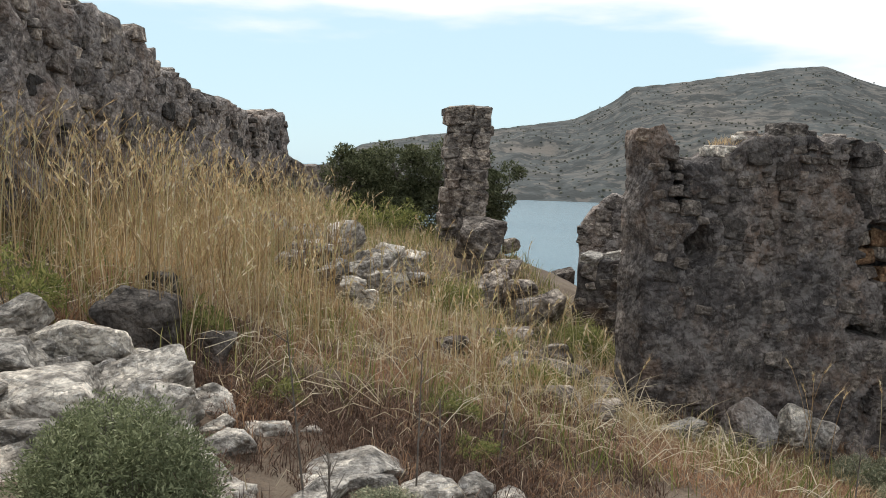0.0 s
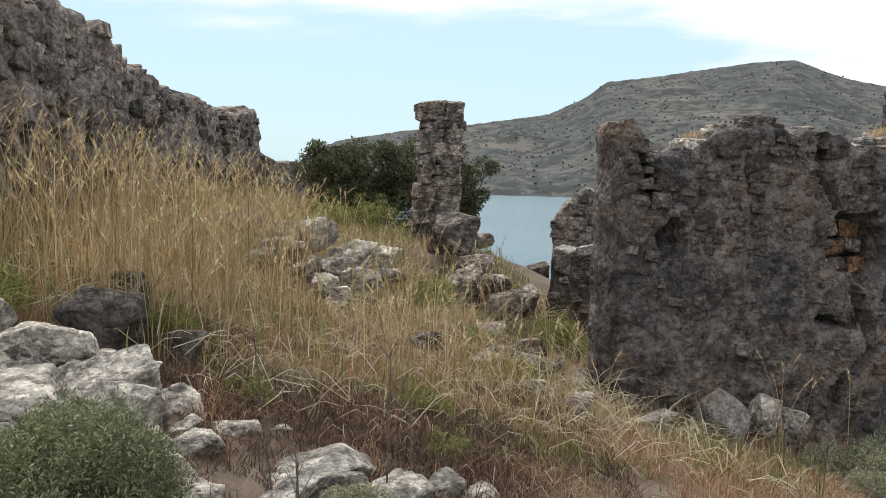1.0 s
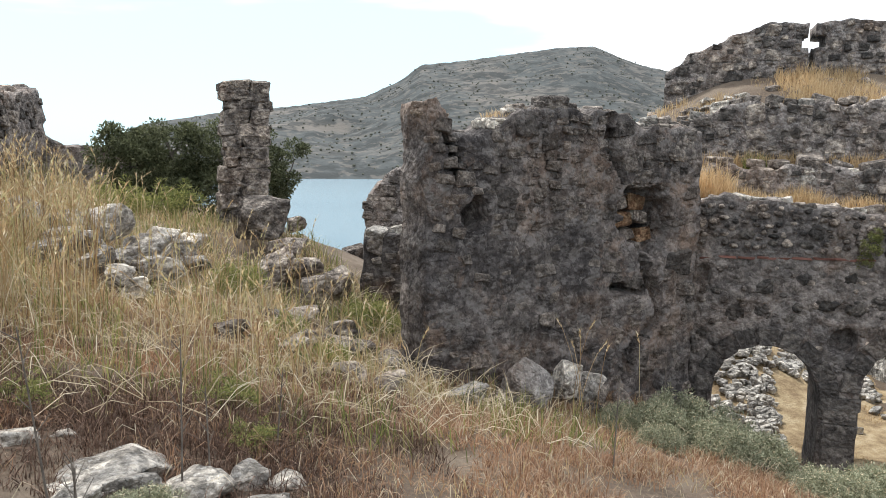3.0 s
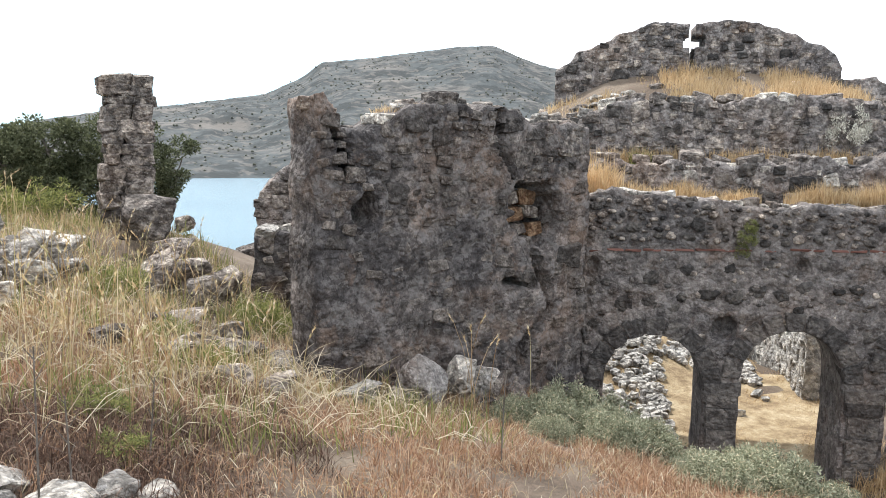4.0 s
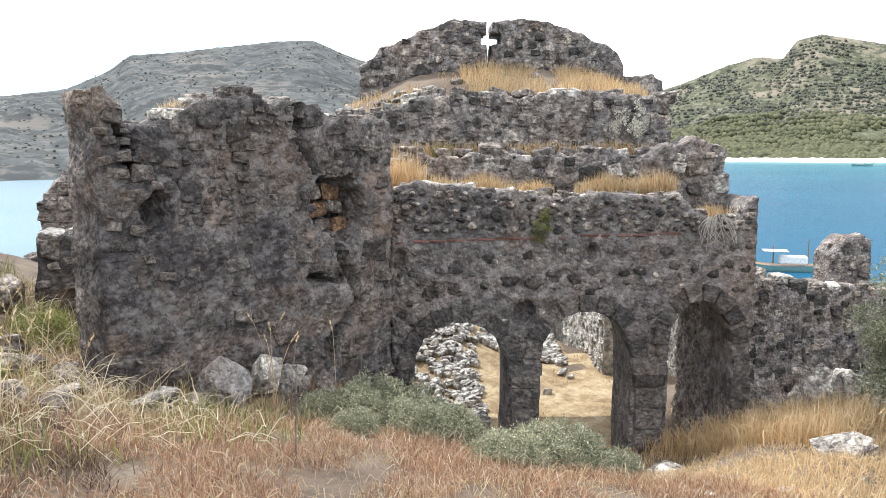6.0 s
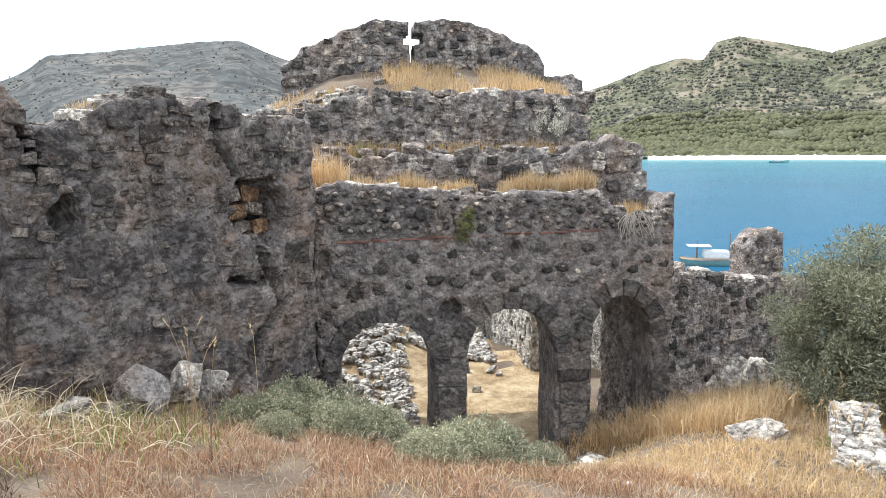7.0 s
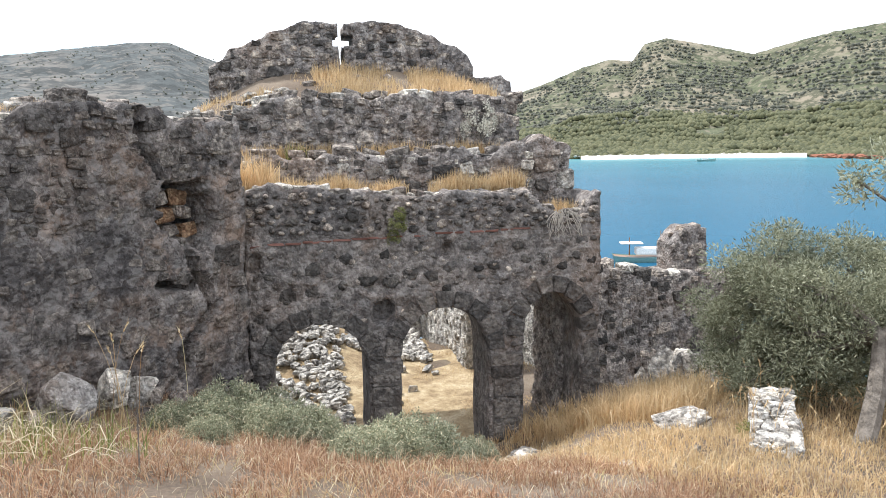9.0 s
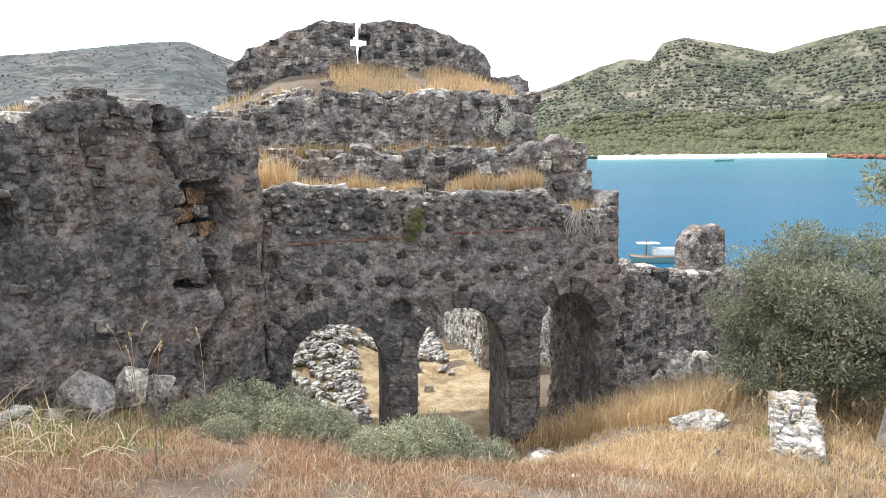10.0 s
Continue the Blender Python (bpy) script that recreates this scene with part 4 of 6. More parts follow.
def rubble_heap():
    """Collapsed rubble in the court: joined stones on a mound."""
    rnd = random.Random(21)
    verts, faces = [], []
    for n in range(3400):
        s, d = rnd.uniform(-2.2, 3.4), rnd.uniform(1.2, 7.8)
        mound = 1.3 * math.exp(-(((s - 0.2) / 1.9) ** 2 + ((d - 6.6) / 2.6) ** 2))
        if s > 1.5 and d < 5.0 and rnd.random() < 0.985:
            continue
        p = back(s, d)
        z = float(ground_z(p.x, p.y)) + mound
        me = FACE_STONES[n % 12]
        m = pose(p.x, p.y, z + 0.03, rnd.uniform(-25, 25), rnd.uniform(-25, 25), rnd.uniform(0, 360)) @ Matrix.Diagonal((rnd.uniform(0.08, 0.23), rnd.uniform(0.08, 0.2), rnd.uniform(0.06, 0.14), 1))
        base = len(verts)
        verts += [m @ v.co for v in me.vertices]
        faces += [tuple(base + i for i in f.vertices) for f in me.polygons]
    tagged(part("rubble_heap", mesh_of("rubble_heap", verts, faces, M_RUBBLE, False)), "heap of collapsed limestone rubble in the court", "rubble", kind="stuff")
    # the earth mound that carries the stones
    verts, faces, n = [], [], 28
    for i in range(n + 1):
        for j in range(n + 1):
            s, d = -2.4 + 6.2 * i / n, 1.6 + 7.0 * j / n
            p = back(s, d)
            edge = min(i, j, n - i, n - j) / 4
            mound = 1.3 * math.exp(-(((s - 0.2) / 1.9) ** 2 + ((d - 6.6) / 2.6) ** 2)) * min(1, edge)
            verts.append((p.x, p.y, float(ground_z(p.x, p.y)) + mound - 0.02 - (0.2 if edge == 0 else 0) + 0.05 * noise.noise((s * 3, d * 3, 2))))
    for i in range(n):
        for j in range(n):
            q = i * (n + 1) + j
            faces.append((q, q + 1, q + n + 2, q + n + 1))
    tagged(part("ground_mound", mesh_of("ground_mound", verts, faces, M_COURT)), "sandy mound of collapse in the court", "ground", kind="structure")


rubble_heap()



def court_floor():
    verts, faces, n = [], [], 24
    for i in range(n + 1):
        for j in range(n + 1):
            q = back(-1.0 + 5.6 * i / n, 0.55 + 5.5 * j / n)
            edge = 0.25 if min(i, j, n - i, n - j) == 0 else 0
            verts.append((q.x, q.y, float(ground_z(q.x, q.y)) + 0.035 - edge + 0.02 * noise.noise((q.x * 2, q.y * 2, 0))))
    for i in range(n):
        for j in range(n):
            k = i * (n + 1) + j
            faces.append((k, k + 1, k + n + 2, k + n + 1))
    tagged(part("ground_court", mesh_of("ground_court", verts, faces, M_COURT)), "sunlit sandy floor of the court", "ground", kind="structure")


court_floor()


def vault_fill():
    """Earth on the broken vault, rising to the gable."""
    verts, faces, n = [], [], 24
    for i in range(n + 1):
        for j in range(n + 1):
            s, d = -1.1 + 5.3 * i / n, 1.62 + 1.5 * j / n
            q = back(s, d)
            hump = 2.1 + 0.62 * (j / n) * math.exp(-(((s - 1.7) / 2.6) ** 4)) + 0.12 * math.exp(-(((s - 1.9) / 1.8) ** 2))
            if s < 0.4:
                hump -= 0.2 * (0.4 - s)
            verts.append((q.x, q.y, hump + 0.05 * noise.noise((s * 3, d * 3, 5))))
    for i in range(n):
        for j in range(n):
            k = i * (n + 1) + j
            faces.append((k, k + 1, k + n + 2, k + n + 1))
    tagged(part("ground_vault", mesh_of("ground_vault", verts, faces, M_EARTH)), "dry earth lying on the broken vault", "ground", kind="structure")


vault_fill()
# ---- grass ----
def blades(rng, xyz, height, width, lean, droop=0.5):
    """Tapered two-piece blades at the given roots."""
    n = len(xyz)
    turn, face = rng.uniform(0, 2 * np.pi, n), rng.uniform(0, np.pi, n)
    tilt = np.abs(rng.normal(0, lean, n))
    out = np.stack([np.cos(turn), np.sin(turn), 0 * turn], 1)
    side = np.stack([np.cos(face), np.sin(face), 0 * face], 1) * (width / 2)[:, None]
    up = np.array([0, 0, 1.0])
    mid = xyz + (up * 0.55 + out * tilt[:, None] * 0.5) * height[:, None]
    tip = xyz + (up * np.maximum(1 - droop * tilt[:, None], 0.25) + out * tilt[:, None] * 1.25) * height[:, None]
    v = np.stack([xyz - side, xyz + side, mid + side * 0.7, mid - side * 0.7, tip], 1).reshape(-1, 3)
    k = 5 * np.arange(n)
    return v, [tuple(q) for q in np.stack([k, k + 1, k + 2, k + 3], 1).tolist()] + [tuple(q) for q in np.stack([k + 3, k + 2, k + 4], 1).tolist()]


def free_of_walls(x, y, reach=0.5):
    """False inside the long wall, the arcade and the rocks' wall footprints."""
    ok = np.ones(len(x), bool)
    for a, b, t in ((W1_A, W1_B, 0.62), (W2_A, W2_B, 0.95)):
        d = (b - a).normalized()
        s = (x - a.x) * d.x + (y - a.y) * d.y
        n = -(x - a.x) * d.y + (y - a.y) * d.x
        ok &= ~((s > -0.02) & (s < (b - a).length + 0.05) & (n > -0.03) & (n < t))
    for u, v, w in ROCK_SPOTS:
        ok &= (x - u) ** 2 + (y - v + 0.1) ** 2 > (reach * w) ** 2
    return ok


def patchy(x, y, scale, seed):
    return np.array([noise.noise((u * scale, v * scale, seed)) for u, v in zip(x, y)])


def field(name, box, count, height, width, lean, material, label, seed, keep=None, patch=(0.7, -0.6), reach=0.5):
    rng = np.random.default_rng(seed)
    x, y = rng.uniform(box[0], box[1], count), rng.uniform(box[2], box[3], count)
    p = patchy(x, y, patch[0], seed)
    ok = free_of_walls(x, y, reach) & (p > patch[1] + rng.uniform(-0.25, 0.25, count))
    if keep is not None:
        ok &= keep(x, y, rng)
    x, y, p = x[ok], y[ok], p[ok]
    z = many_z(x, y) - 0.015
    h = rng.uniform(height[0], height[1], len(x)) * (1 + 0.5 * p) * (1 + 0.22 * np.clip(-x - 1, 0, 2))
    v, f = blades(rng, np.stack([x, y, z], 1), h, rng.uniform(width * 0.6, width * 1.3, len(x)), lean)
    return tagged(part(name, mesh_of(name, v, f, material, False)), label, "grass", kind="stuff")


def slope_left(x, y, rng):
    # the tall stand thins towards the path on its right and lower side
    return rng.uniform(0, 1, len(x)) < smooth_step(-x + 0.1 * (y - 7), 0.5, 2.4) * smooth_step(y + 0.25 * x, 5.2, 7.2)


def open_slope(x, y, rng):
    n = (x - W2_A.x) * W2_N.x + (y - W2_A.y) * W2_N.y
    rocky = (x < -0.9) & (y < 5.0)
    return (n < 0.05) & ~(rocky & (rng.uniform(0, 1, len(x)) < 0.9))


field("tall_grass", (-5.0, 0.4, 4.8, 12.5), 24000, (0.22, 0.68), 0.009, 0.75, M_STRAW, "tall dry golden grass on the slope", 31, slope_left, (1.3, -0.2))
field("under_grass", (-5.0, 0.4, 4.8, 12.5), 20000, (0.1, 0.32), 0.012, 0.7, M_GOLD, "short golden undergrowth of the slope", 37, slope_left, (0.9, -0.7))
field("russet_grass", (-2.4, 7.2, 2.0, 8.4), 110000, (0.05, 0.17), 0.007, 0.8, M_RUSSET, "short russet dry grass on the path", 32, open_slope, (1.6, -0.12))
field("brown_stems", (-1.6, 1.8, 3.2, 6.4), 34000, (0.05, 0.2), 0.006, 0.95, M_BROWN, "tangled dead brown stems between rocks and grass", 29, None, (1.1, -0.15))
field("rock_litter", (-2.0, 1.3, 2.9, 5.0), 20000, (0.03, 0.11), 0.006, 1.0, M_BROWN, "fine brown litter between the rocks", 28, None, (1.1, -1.5), 0.22)
field("near_grass", (-6.0, 8.0, -5.0, 2.1), 26000, (0.06, 0.2), 0.008, 0.75, M_RUSSET, "short dry grass behind the path", 30, None, (1.2, -0.2))
field("pale_grass", (-0.9, 8.0, 2.0, 9.0), 15000, (0.06, 0.17), 0.006, 0.9, M_STRAW, "pale straw litter on the path", 33, open_slope, (1.3, 0.0))
field("middle_grass", (-1.4, 4.2, 6.2, 17.0), 26000, (0.07, 0.3), 0.009, 0.6, M_STRAW, "dry grass between tumbled stones", 34, open_slope, (0.9, -0.35))
field("green_grass", (-3.2, 3.4, 4.6, 14.5), 17000, (0.1, 0.42), 0.009, 0.4, M_FRESH, "fresh green grass among straw", 35, open_slope, (1.2, 0.05))
field("golden_grass", (6.6, 15.5, -1.0, 6.8), 60000, (0.06, 0.2), 0.011, 0.6, M_GOLD, "short golden grass on the lower slope", 36, open_slope, (0.5, -0.6))
field("golden_tall_grass", (9.3, 13.6, 4.0, 6.6), 12000, (0.2, 0.45), 0.012, 0.4, M_GOLD, "taller golden grass against the ruin", 39, open_slope, (0.6, -0.5))
field("court_grass", (7.4, 14.0, 6.0, 14.0), 30000, (0.04, 0.13), 0.011, 0.8, M_GOLD, "sparse golden grass in the court", 38, lambda x, y, rng: (x - W2_A.x) * W2_N.x + (y - W2_A.y) * W2_N.y > 1.0, (0.9, -0.25))


def ledge_grass(name, s0, s1, n0, n1, top, count, height, label, seed, material=M_GOLD, thin=-0.12):
    rng = np.random.default_rng(seed)
    s, d = rng.uniform(s0, s1, count), rng.uniform(n0, n1, count)
    p = patchy(s, d * 0.4, 2.2, seed)
    ok = p > thin + rng.uniform(-0.25, 0.25, count)
    s, d, p = s[ok], d[ok], p[ok]
    x, y = W2_A.x + W2_D.x * s + W2_N.x * d, W2_A.y + W2_D.y * s + W2_N.y * d
    v, f = blades(rng, np.stack([x, y, top(s, d)], 1), rng.uniform(*height, len(s)) * (1 + 0.6 * p), rng.uniform(0.006, 0.013, len(s)), 0.35)
    tagged(part(name, mesh_of(name, v, f, material, False)), label, "grass", kind="stuff")


def vault_top(s, d):
    return 2.08 + 0.62 * ((d - 1.62) / 1.5) * np.exp(-(((s - 1.7) / 2.6) ** 4)) + 0.12 * np.exp(-(((s - 1.9) / 1.8) ** 2)) - 0.2 * np.maximum(0.4 - s, 0)


ledge_grass("vault_grass", 1.1, 4.1, 1.65, 2.98, vault_top, 7000, (0.06, 0.26), "golden dry grass on top of the broken vault", 41, thin=-0.3)
ledge_grass("vault_sparse_grass", -0.8, 1.5, 1.65, 2.9, vault_top, 2600, (0.04, 0.15), "thin dry grass among stones on the vault", 40, thin=0.05)
for n in range(30):
    rnd = random.Random(400 + n)
    u, v = rnd.uniform(-0.8, 2.0) if n < 24 else rnd.uniform(2.0, 3.9), rnd.uniform(1.66, 2.8)
    q = back(u, v)
    w = rnd.uniform(0.1, 0.26)
    rock(q.x, q.y, float(vault_top(u, v)) + 0.15 * w, w, w * 0.55, n, rnd.choice([M_BLOCK, M_BLOCK, M_ROCK]), label="loose stone on the broken vault", group="vault stones")
ledge_grass("ledge_grass", -0.1, 4.7, 1.2, 1.5, lambda s, d: 1.36 + 0 * s, 4200, (0.08, 0.3), "golden dry grass on an upper ledge", 42, thin=-0.2)
ledge_grass("arcade_grass", 0.3, 4.0, 0.45, 0.85, lambda s, d: 0.86 + 0 * s, 6500, (0.1, 0.32), "golden dry grass along the arcade's top", 43, thin=-0.32)
ledge_grass("corner_grass", 4.25, 4.75, 0.3, 0.8, lambda s, d: 0.5 + 0 * s, 900, (0.12, 0.3), "golden grass tuft on the arcade's corner", 44)
ledge_grass("shelf_grass", -0.7, 0.5, 0.3, 0.8, lambda s, d: 0.98 + 0 * s, 1200, (0.2, 0.5), "golden grass tuft behind the long wall", 45)
ledge_grass("ledge_weed", 0.6, 1.3, 1.0, 1.4, lambda s, d: 1.3 + 0 * s, 420, (0.12, 0.3), "green weed on the ledge", 46, M_FRESH)


def wall_top_tuft():
    rng = np.random.default_rng(47)
    s, d = rng.uniform(1.05, 1.75, 500), rng.uniform(0.05, 0.5, 500)
    dv = (W1_B - W1_A).normalized()
    x, y = W1_A.x + dv.x * s - dv.y * d, W1_A.y + dv.y * s + dv.x * d
    v, f = blades(rng, np.stack([x, y, 1.9 + 0.1 * (s - 1.05)], 1), rng.uniform(0.05, 0.16, 500), rng.uniform(0.005, 0.01, 500), 0.5)
    tagged(part("wall_tuft", mesh_of("wall_tuft", v, f, M_GOLD, False)), "small dry grass tuft on the long wall", "grass", kind="stuff")


wall_top_tuft()


def oat_stand(name, spots, seed, label, height=(0.6, 1.05), material=M_STRAW):
    """Wild oat and barley stalks: thin bent stems with bristly heads."""
    rnd = random.Random(seed)
    verts, faces = [], []
    for x, y in spots:
        z, h = fine_z(x, y), rnd.uniform(*height) * (1 + 0.12 * min(2, max(0, -x - 1)))
        turn, tilt = rnd.uniform(0, 6.28), abs(rnd.gauss(0, 0.16))
        dx, dy = math.cos(turn), math.sin(turn)
        sx, sy = -dy * 0.0028, dx * 0.0028
        prev = None
        for k in range(5):
            f = k / 4
            off = tilt * h * f * f * 1.4
            c = (x + dx * off, y + dy * off, z + h * f * (1 - 0.12 * tilt * f))
            b = len(verts)
            verts += [(c[0] - sx, c[1] - sy, c[2]), (c[0] + sx, c[1] + sy, c[2]), (c[0] + dx * 0.004, c[1] + dy * 0.004, c[2])]
            if prev is not None:
                for u, w in ((0, 1), (1, 2), (2, 0)):
                    faces.append((prev + u, prev + w, b + w, b + u))
            prev = b
        # bristly head that nods along the lean
        hl = rnd.uniform(0.07, 0.13)
        ax = Vector((dx * (0.3 + 2.2 * tilt), dy * (0.3 + 2.2 * tilt), 1 - tilt)).normalized()
        c = Vector(verts[-1])
        for k in range(7):
            g = c + ax * hl * k / 7
            t = k * 2.4
            o = Vector((math.cos(t), math.sin(t), 0.2)) * 0.011
            b = len(verts)
            verts += [g, g + ax * 0.02 + o, g + ax * 0.045 + o * 0.4, g + ax * 0.02 - o * 0.2]
            faces += [(b, b + 1, b + 2, b + 3)]
            b = len(verts)
            verts += [g + ax * 0.02 + o * 0.6, g + ax * 0.025 + o * 0.8, g + ax * 0.13 + o * 2.4]
            faces += [(b, b + 1, b + 2)]
    tagged(part(name, mesh_of(name, verts, faces, material, False)), label, "grass", kind="stuff")


def scatter(box, count, seed, test=lambda x, y: True):
    rnd = random.Random(seed)
    out = []
    while len(out) < count:
        x, y = rnd.uniform(box[0], box[1]), rnd.uniform(box[2], box[3])
        if test(x, y):
            out.append((x, y))
    return out


oat_stand("wild_oats", scatter((-4.4, -0.4, 5.2, 10.0), 1200, 51, lambda x, y: x < 0.2 * (y - 7) - 0.3), 52, "tall wild oats with pale nodding heads")
oat_stand("scattered_oats", scatter((-0.6, 2.0, 5.6, 10.5), 170, 53), 54, "scattered oat stalks among stones", (0.45, 0.8))
oat_stand("path_oats", scatter((0.2, 1.5, 4.8, 6.2), 46, 57), 58, "loose oat stalks beside the path", (0.4, 0.75))
oat_stand("wall_oats", [(3.72, 6.4), (3.78, 6.45), (3.66, 6.42), (3.85, 6.3), (3.7, 6.35), (4.5, 6.6), (3.76, 6.38)], 55, "a few tall oat stalks before the long wall", (0.7, 1.0))
oat_stand("lower_oats", scatter((8.6, 11.8, 1.6, 3.6), 60, 56), 59, "tall grass stalks near the stub wall", (0.3, 0.6), M_GOLD)


def loose_straw(name, box, count, length, label, seed, width=0.006):
    """Bleached broken stalks leaning every way through the grass."""
    rng = np.random.default_rng(seed)
    x, y = rng.uniform(box[0], box[1], count), rng.uniform(box[2], box[3], count)
    ok = free_of_walls(x, y) & open_slope(x, y, rng)
    x, y = x[ok], y[ok]
    n = len(x)
    t, up, ln = rng.uniform(0, 2 * np.pi, n), rng.uniform(0.05, 0.9, n), rng.uniform(*length, n)
    d = np.stack([np.cos(t), np.sin(t), up], 1)
    d /= np.linalg.norm(d, axis=1)[:, None]
    p = np.stack([x, y, many_z(x, y) + rng.uniform(0.0, 0.22, n)], 1)
    e = p + d * ln[:, None] + np.array([0, 0, -0.04])
    m = (p + e) / 2 + np.array([0, 0, 0.05])
    w = np.stack([-np.sin(t), np.cos(t), 0 * t], 1) * width / 2
    u = np.array([0, 0, width * 0.6])
    v = np.stack([p - w, p + w, m + w, m - w, e, p + u, m + u], 1).reshape(-1, 3)
    k = 7 * np.arange(n)
    faces = [tuple(q) for arr in ((0, 1, 2, 3), (0, 3, 6, 5), (1, 5, 6, 2)) for q in np.stack([k + i for i in arr], 1).tolist()] + [tuple(q) for arr in ((3, 2, 4), (3, 4, 6), (2, 6, 4)) for q in np.stack([k + i for i in arr], 1).tolist()]
    tagged(part(name, mesh_of(name, v, faces, M_BLEACHED, False)), label, "grass", kind="stuff")


M_BLEACHED = blade_mat("bleached_straw", [(0.0, (0.42, 0.35, 0.23)), (0.6, (0.58, 0.51, 0.37)), (1.0, (0.78, 0.72, 0.58))], 0.3)
loose_straw("loose_straw", (-4.5, 3.0, 4.6, 11.0), 3400, (0.15, 0.5), "bleached broken straw through the grass", 48)
loose_straw("path_straw", (-0.8, 7.0, 2.2, 7.6), 1500, (0.05, 0.14), "bleached straw bits on the path", 49, 0.004)


def dry_stalk(x, y, h, lean, turn):
    """A dead flower stalk with short side twigs."""
    rnd = random.Random(int(x * 1000 + y * 77))
    root = tagged(new("dry_stalk"), "thin dark dead flower stalk standing in grass", "plant", "dead stalks")
    root.matrix_world = pose(x, y, fine_z(x, y) - 0.02, 0, lean, turn)
    bm = bmesh.new()
    bmesh.ops.create_cone(bm, segments=5, radius1=0.006, radius2=0.003, depth=h, cap_ends=True, matrix=pose(0, 0, h / 2))
    part("stem", bm, M_BARK, root)
    for k in range(5):
        bm = bmesh.new()
        ln = rnd.uniform(0.05, 0.14)
        bmesh.ops.create_cone(bm, segments=4, radius1=0.003, radius2=0.0015, depth=ln, cap_ends=True, matrix=pose(0, 0, h * (0.45 + 0.12 * k), 0, rnd.uniform(25, 50), k * 137) @ pose(0, 0, ln / 2))
        part("twig", bm, M_BARK, root)


for x, y, h, lean, turn in [(-0.32, 3.7, 0.85, -6, 10), (0.22, 3.9, 0.82, 1, 0), (0.36, 4.1, 0.55, -2, 40), (-0.2, 3.4, 0.35, 3, 0), (-0.17, 3.42, 0.4, -4, 30), (0.75, 4.6, 0.5, 5, 0), (3.0, 4.6, 0.7, 2, 0), (4.85, 6.7, 0.85, 1, 20)]:
    dry_stalk(x, y, h, lean, turn)


# ---- leafy plants ----
def leaf_cloud(rng, centres, radii, per, size, slim=0.35, flat=0.8):
    """Small pointed leaves scattered on twig clumps."""
    n = len(centres) * per
    c = np.repeat(np.asarray(centres, float), per, 0)
    r = np.repeat(np.asarray(radii, float), per)
    d = rng.normal(0, 1, (n, 3))
    d /= np.linalg.norm(d, axis=1)[:, None]
    at = c + d * (r * rng.uniform(0.25, 1.0, n) ** 0.6)[:, None] * np.array([1, 1, flat])
    axis = d * 0.7 + rng.normal(0, 0.6, (n, 3)) + np.array([0, 0, 0.25])
    axis /= np.linalg.norm(axis, axis=1)[:, None]
    side = np.cross(axis, rng.normal(0, 1, (n, 3)))
    side /= np.linalg.norm(side, axis=1)[:, None] + 1e-9
    ln = size * rng.uniform(0.6, 1.3, n)[:, None]
    v = np.stack([at, at + axis * ln * 0.5 + side * ln * slim * 0.5, at + axis * ln, at + axis * ln * 0.5 - side * ln * slim * 0.5], 1).reshape(-1, 3)
    k = 4 * np.arange(n)
    return v, np.stack([k, k + 1, k + 2, k + 3], 1)


def limb(bm, p, q, r0, r1, seg=6, bend=0.0):
    """A tapered, slightly bent limb from p to q."""
    p, q = Vector(p), Vector(q)
    rings = []
    for k in range(5):
        f = k / 4
        c = p.lerp(q, f) + Vector((bend * math.sin(math.pi * f), -bend * 0.6 * math.sin(math.pi * f), 0))
        r = r0 + (r1 - r0) * f
        ax = (q - p).normalized()
        u = ax.orthogonal().normalized()
        w = ax.cross(u)
        rings.append([bm.verts.new(c + (u * math.cos(2 * math.pi * s / seg) + w * math.sin(2 * math.pi * s / seg)) * r) for s in range(seg)])
    for a0, b0 in zip(rings, rings[1:]):
        for s in range(seg):
            bm.faces.new((a0[s], a0[(s + 1) % seg], b0[(s + 1) % seg], b0[s]))


def tree(name, base, trunk_top, blobs, per_clump, clumps, leaf, material, label, seed, trunk_r=0.13, slim=0.3, clump_r=0.26):
    """blobs: (x, y, z, rx, ry, rz) volumes relative to the base that the crown's twig clumps fill."""
    rng = np.random.default_rng(seed)
    root = tagged(new(name), label, "tree" if "tree" in name else "shrub")
    root.location = base
    centres = []
    weights = np.array([b[3] * b[4] * b[5] for b in blobs]) ** 0.75
    for k in rng.choice(len(blobs), clumps, p=weights / weights.sum()):
        b = blobs[k]
        d = rng.normal(0, 1, 3)
        d = d / np.linalg.norm(d) * rng.uniform(0.35, 1.0) ** 0.5
        centres.append((b[0] + d[0] * b[3], b[1] + d[1] * b[4], b[2] + d[2] * b[5]))
    bm = bmesh.new()
    limb(bm, (0, 0, -0.15), trunk_top, trunk_r, trunk_r * 0.7, 8, trunk_r * 0.5)
    part("trunk", bm, M_BARK, root)
    bm = bmesh.new()
    for b in blobs:
        limb(bm, trunk_top, b[:3], trunk_r * 0.34, trunk_r * 0.15, 5, 0.08)
    for n, c in enumerate(centres):
        near = min(blobs, key=lambda b: (b[0] - c[0]) ** 2 + (b[1] - c[1]) ** 2 + (b[2] - c[2]) ** 2)
        if n % 2 == 0:
            limb(bm, near[:3], c, trunk_r * 0.14, 0.004, 4, 0.05)
    part("branch", bm, M_BARK, root)
    v, f = leaf_cloud(rng, centres, rng.uniform(0.6, 1.3, len(centres)) * clump_r, per_clump, leaf, slim)
    part("crown", mesh_of("crown", v, f, material, False), None, root)
    return root


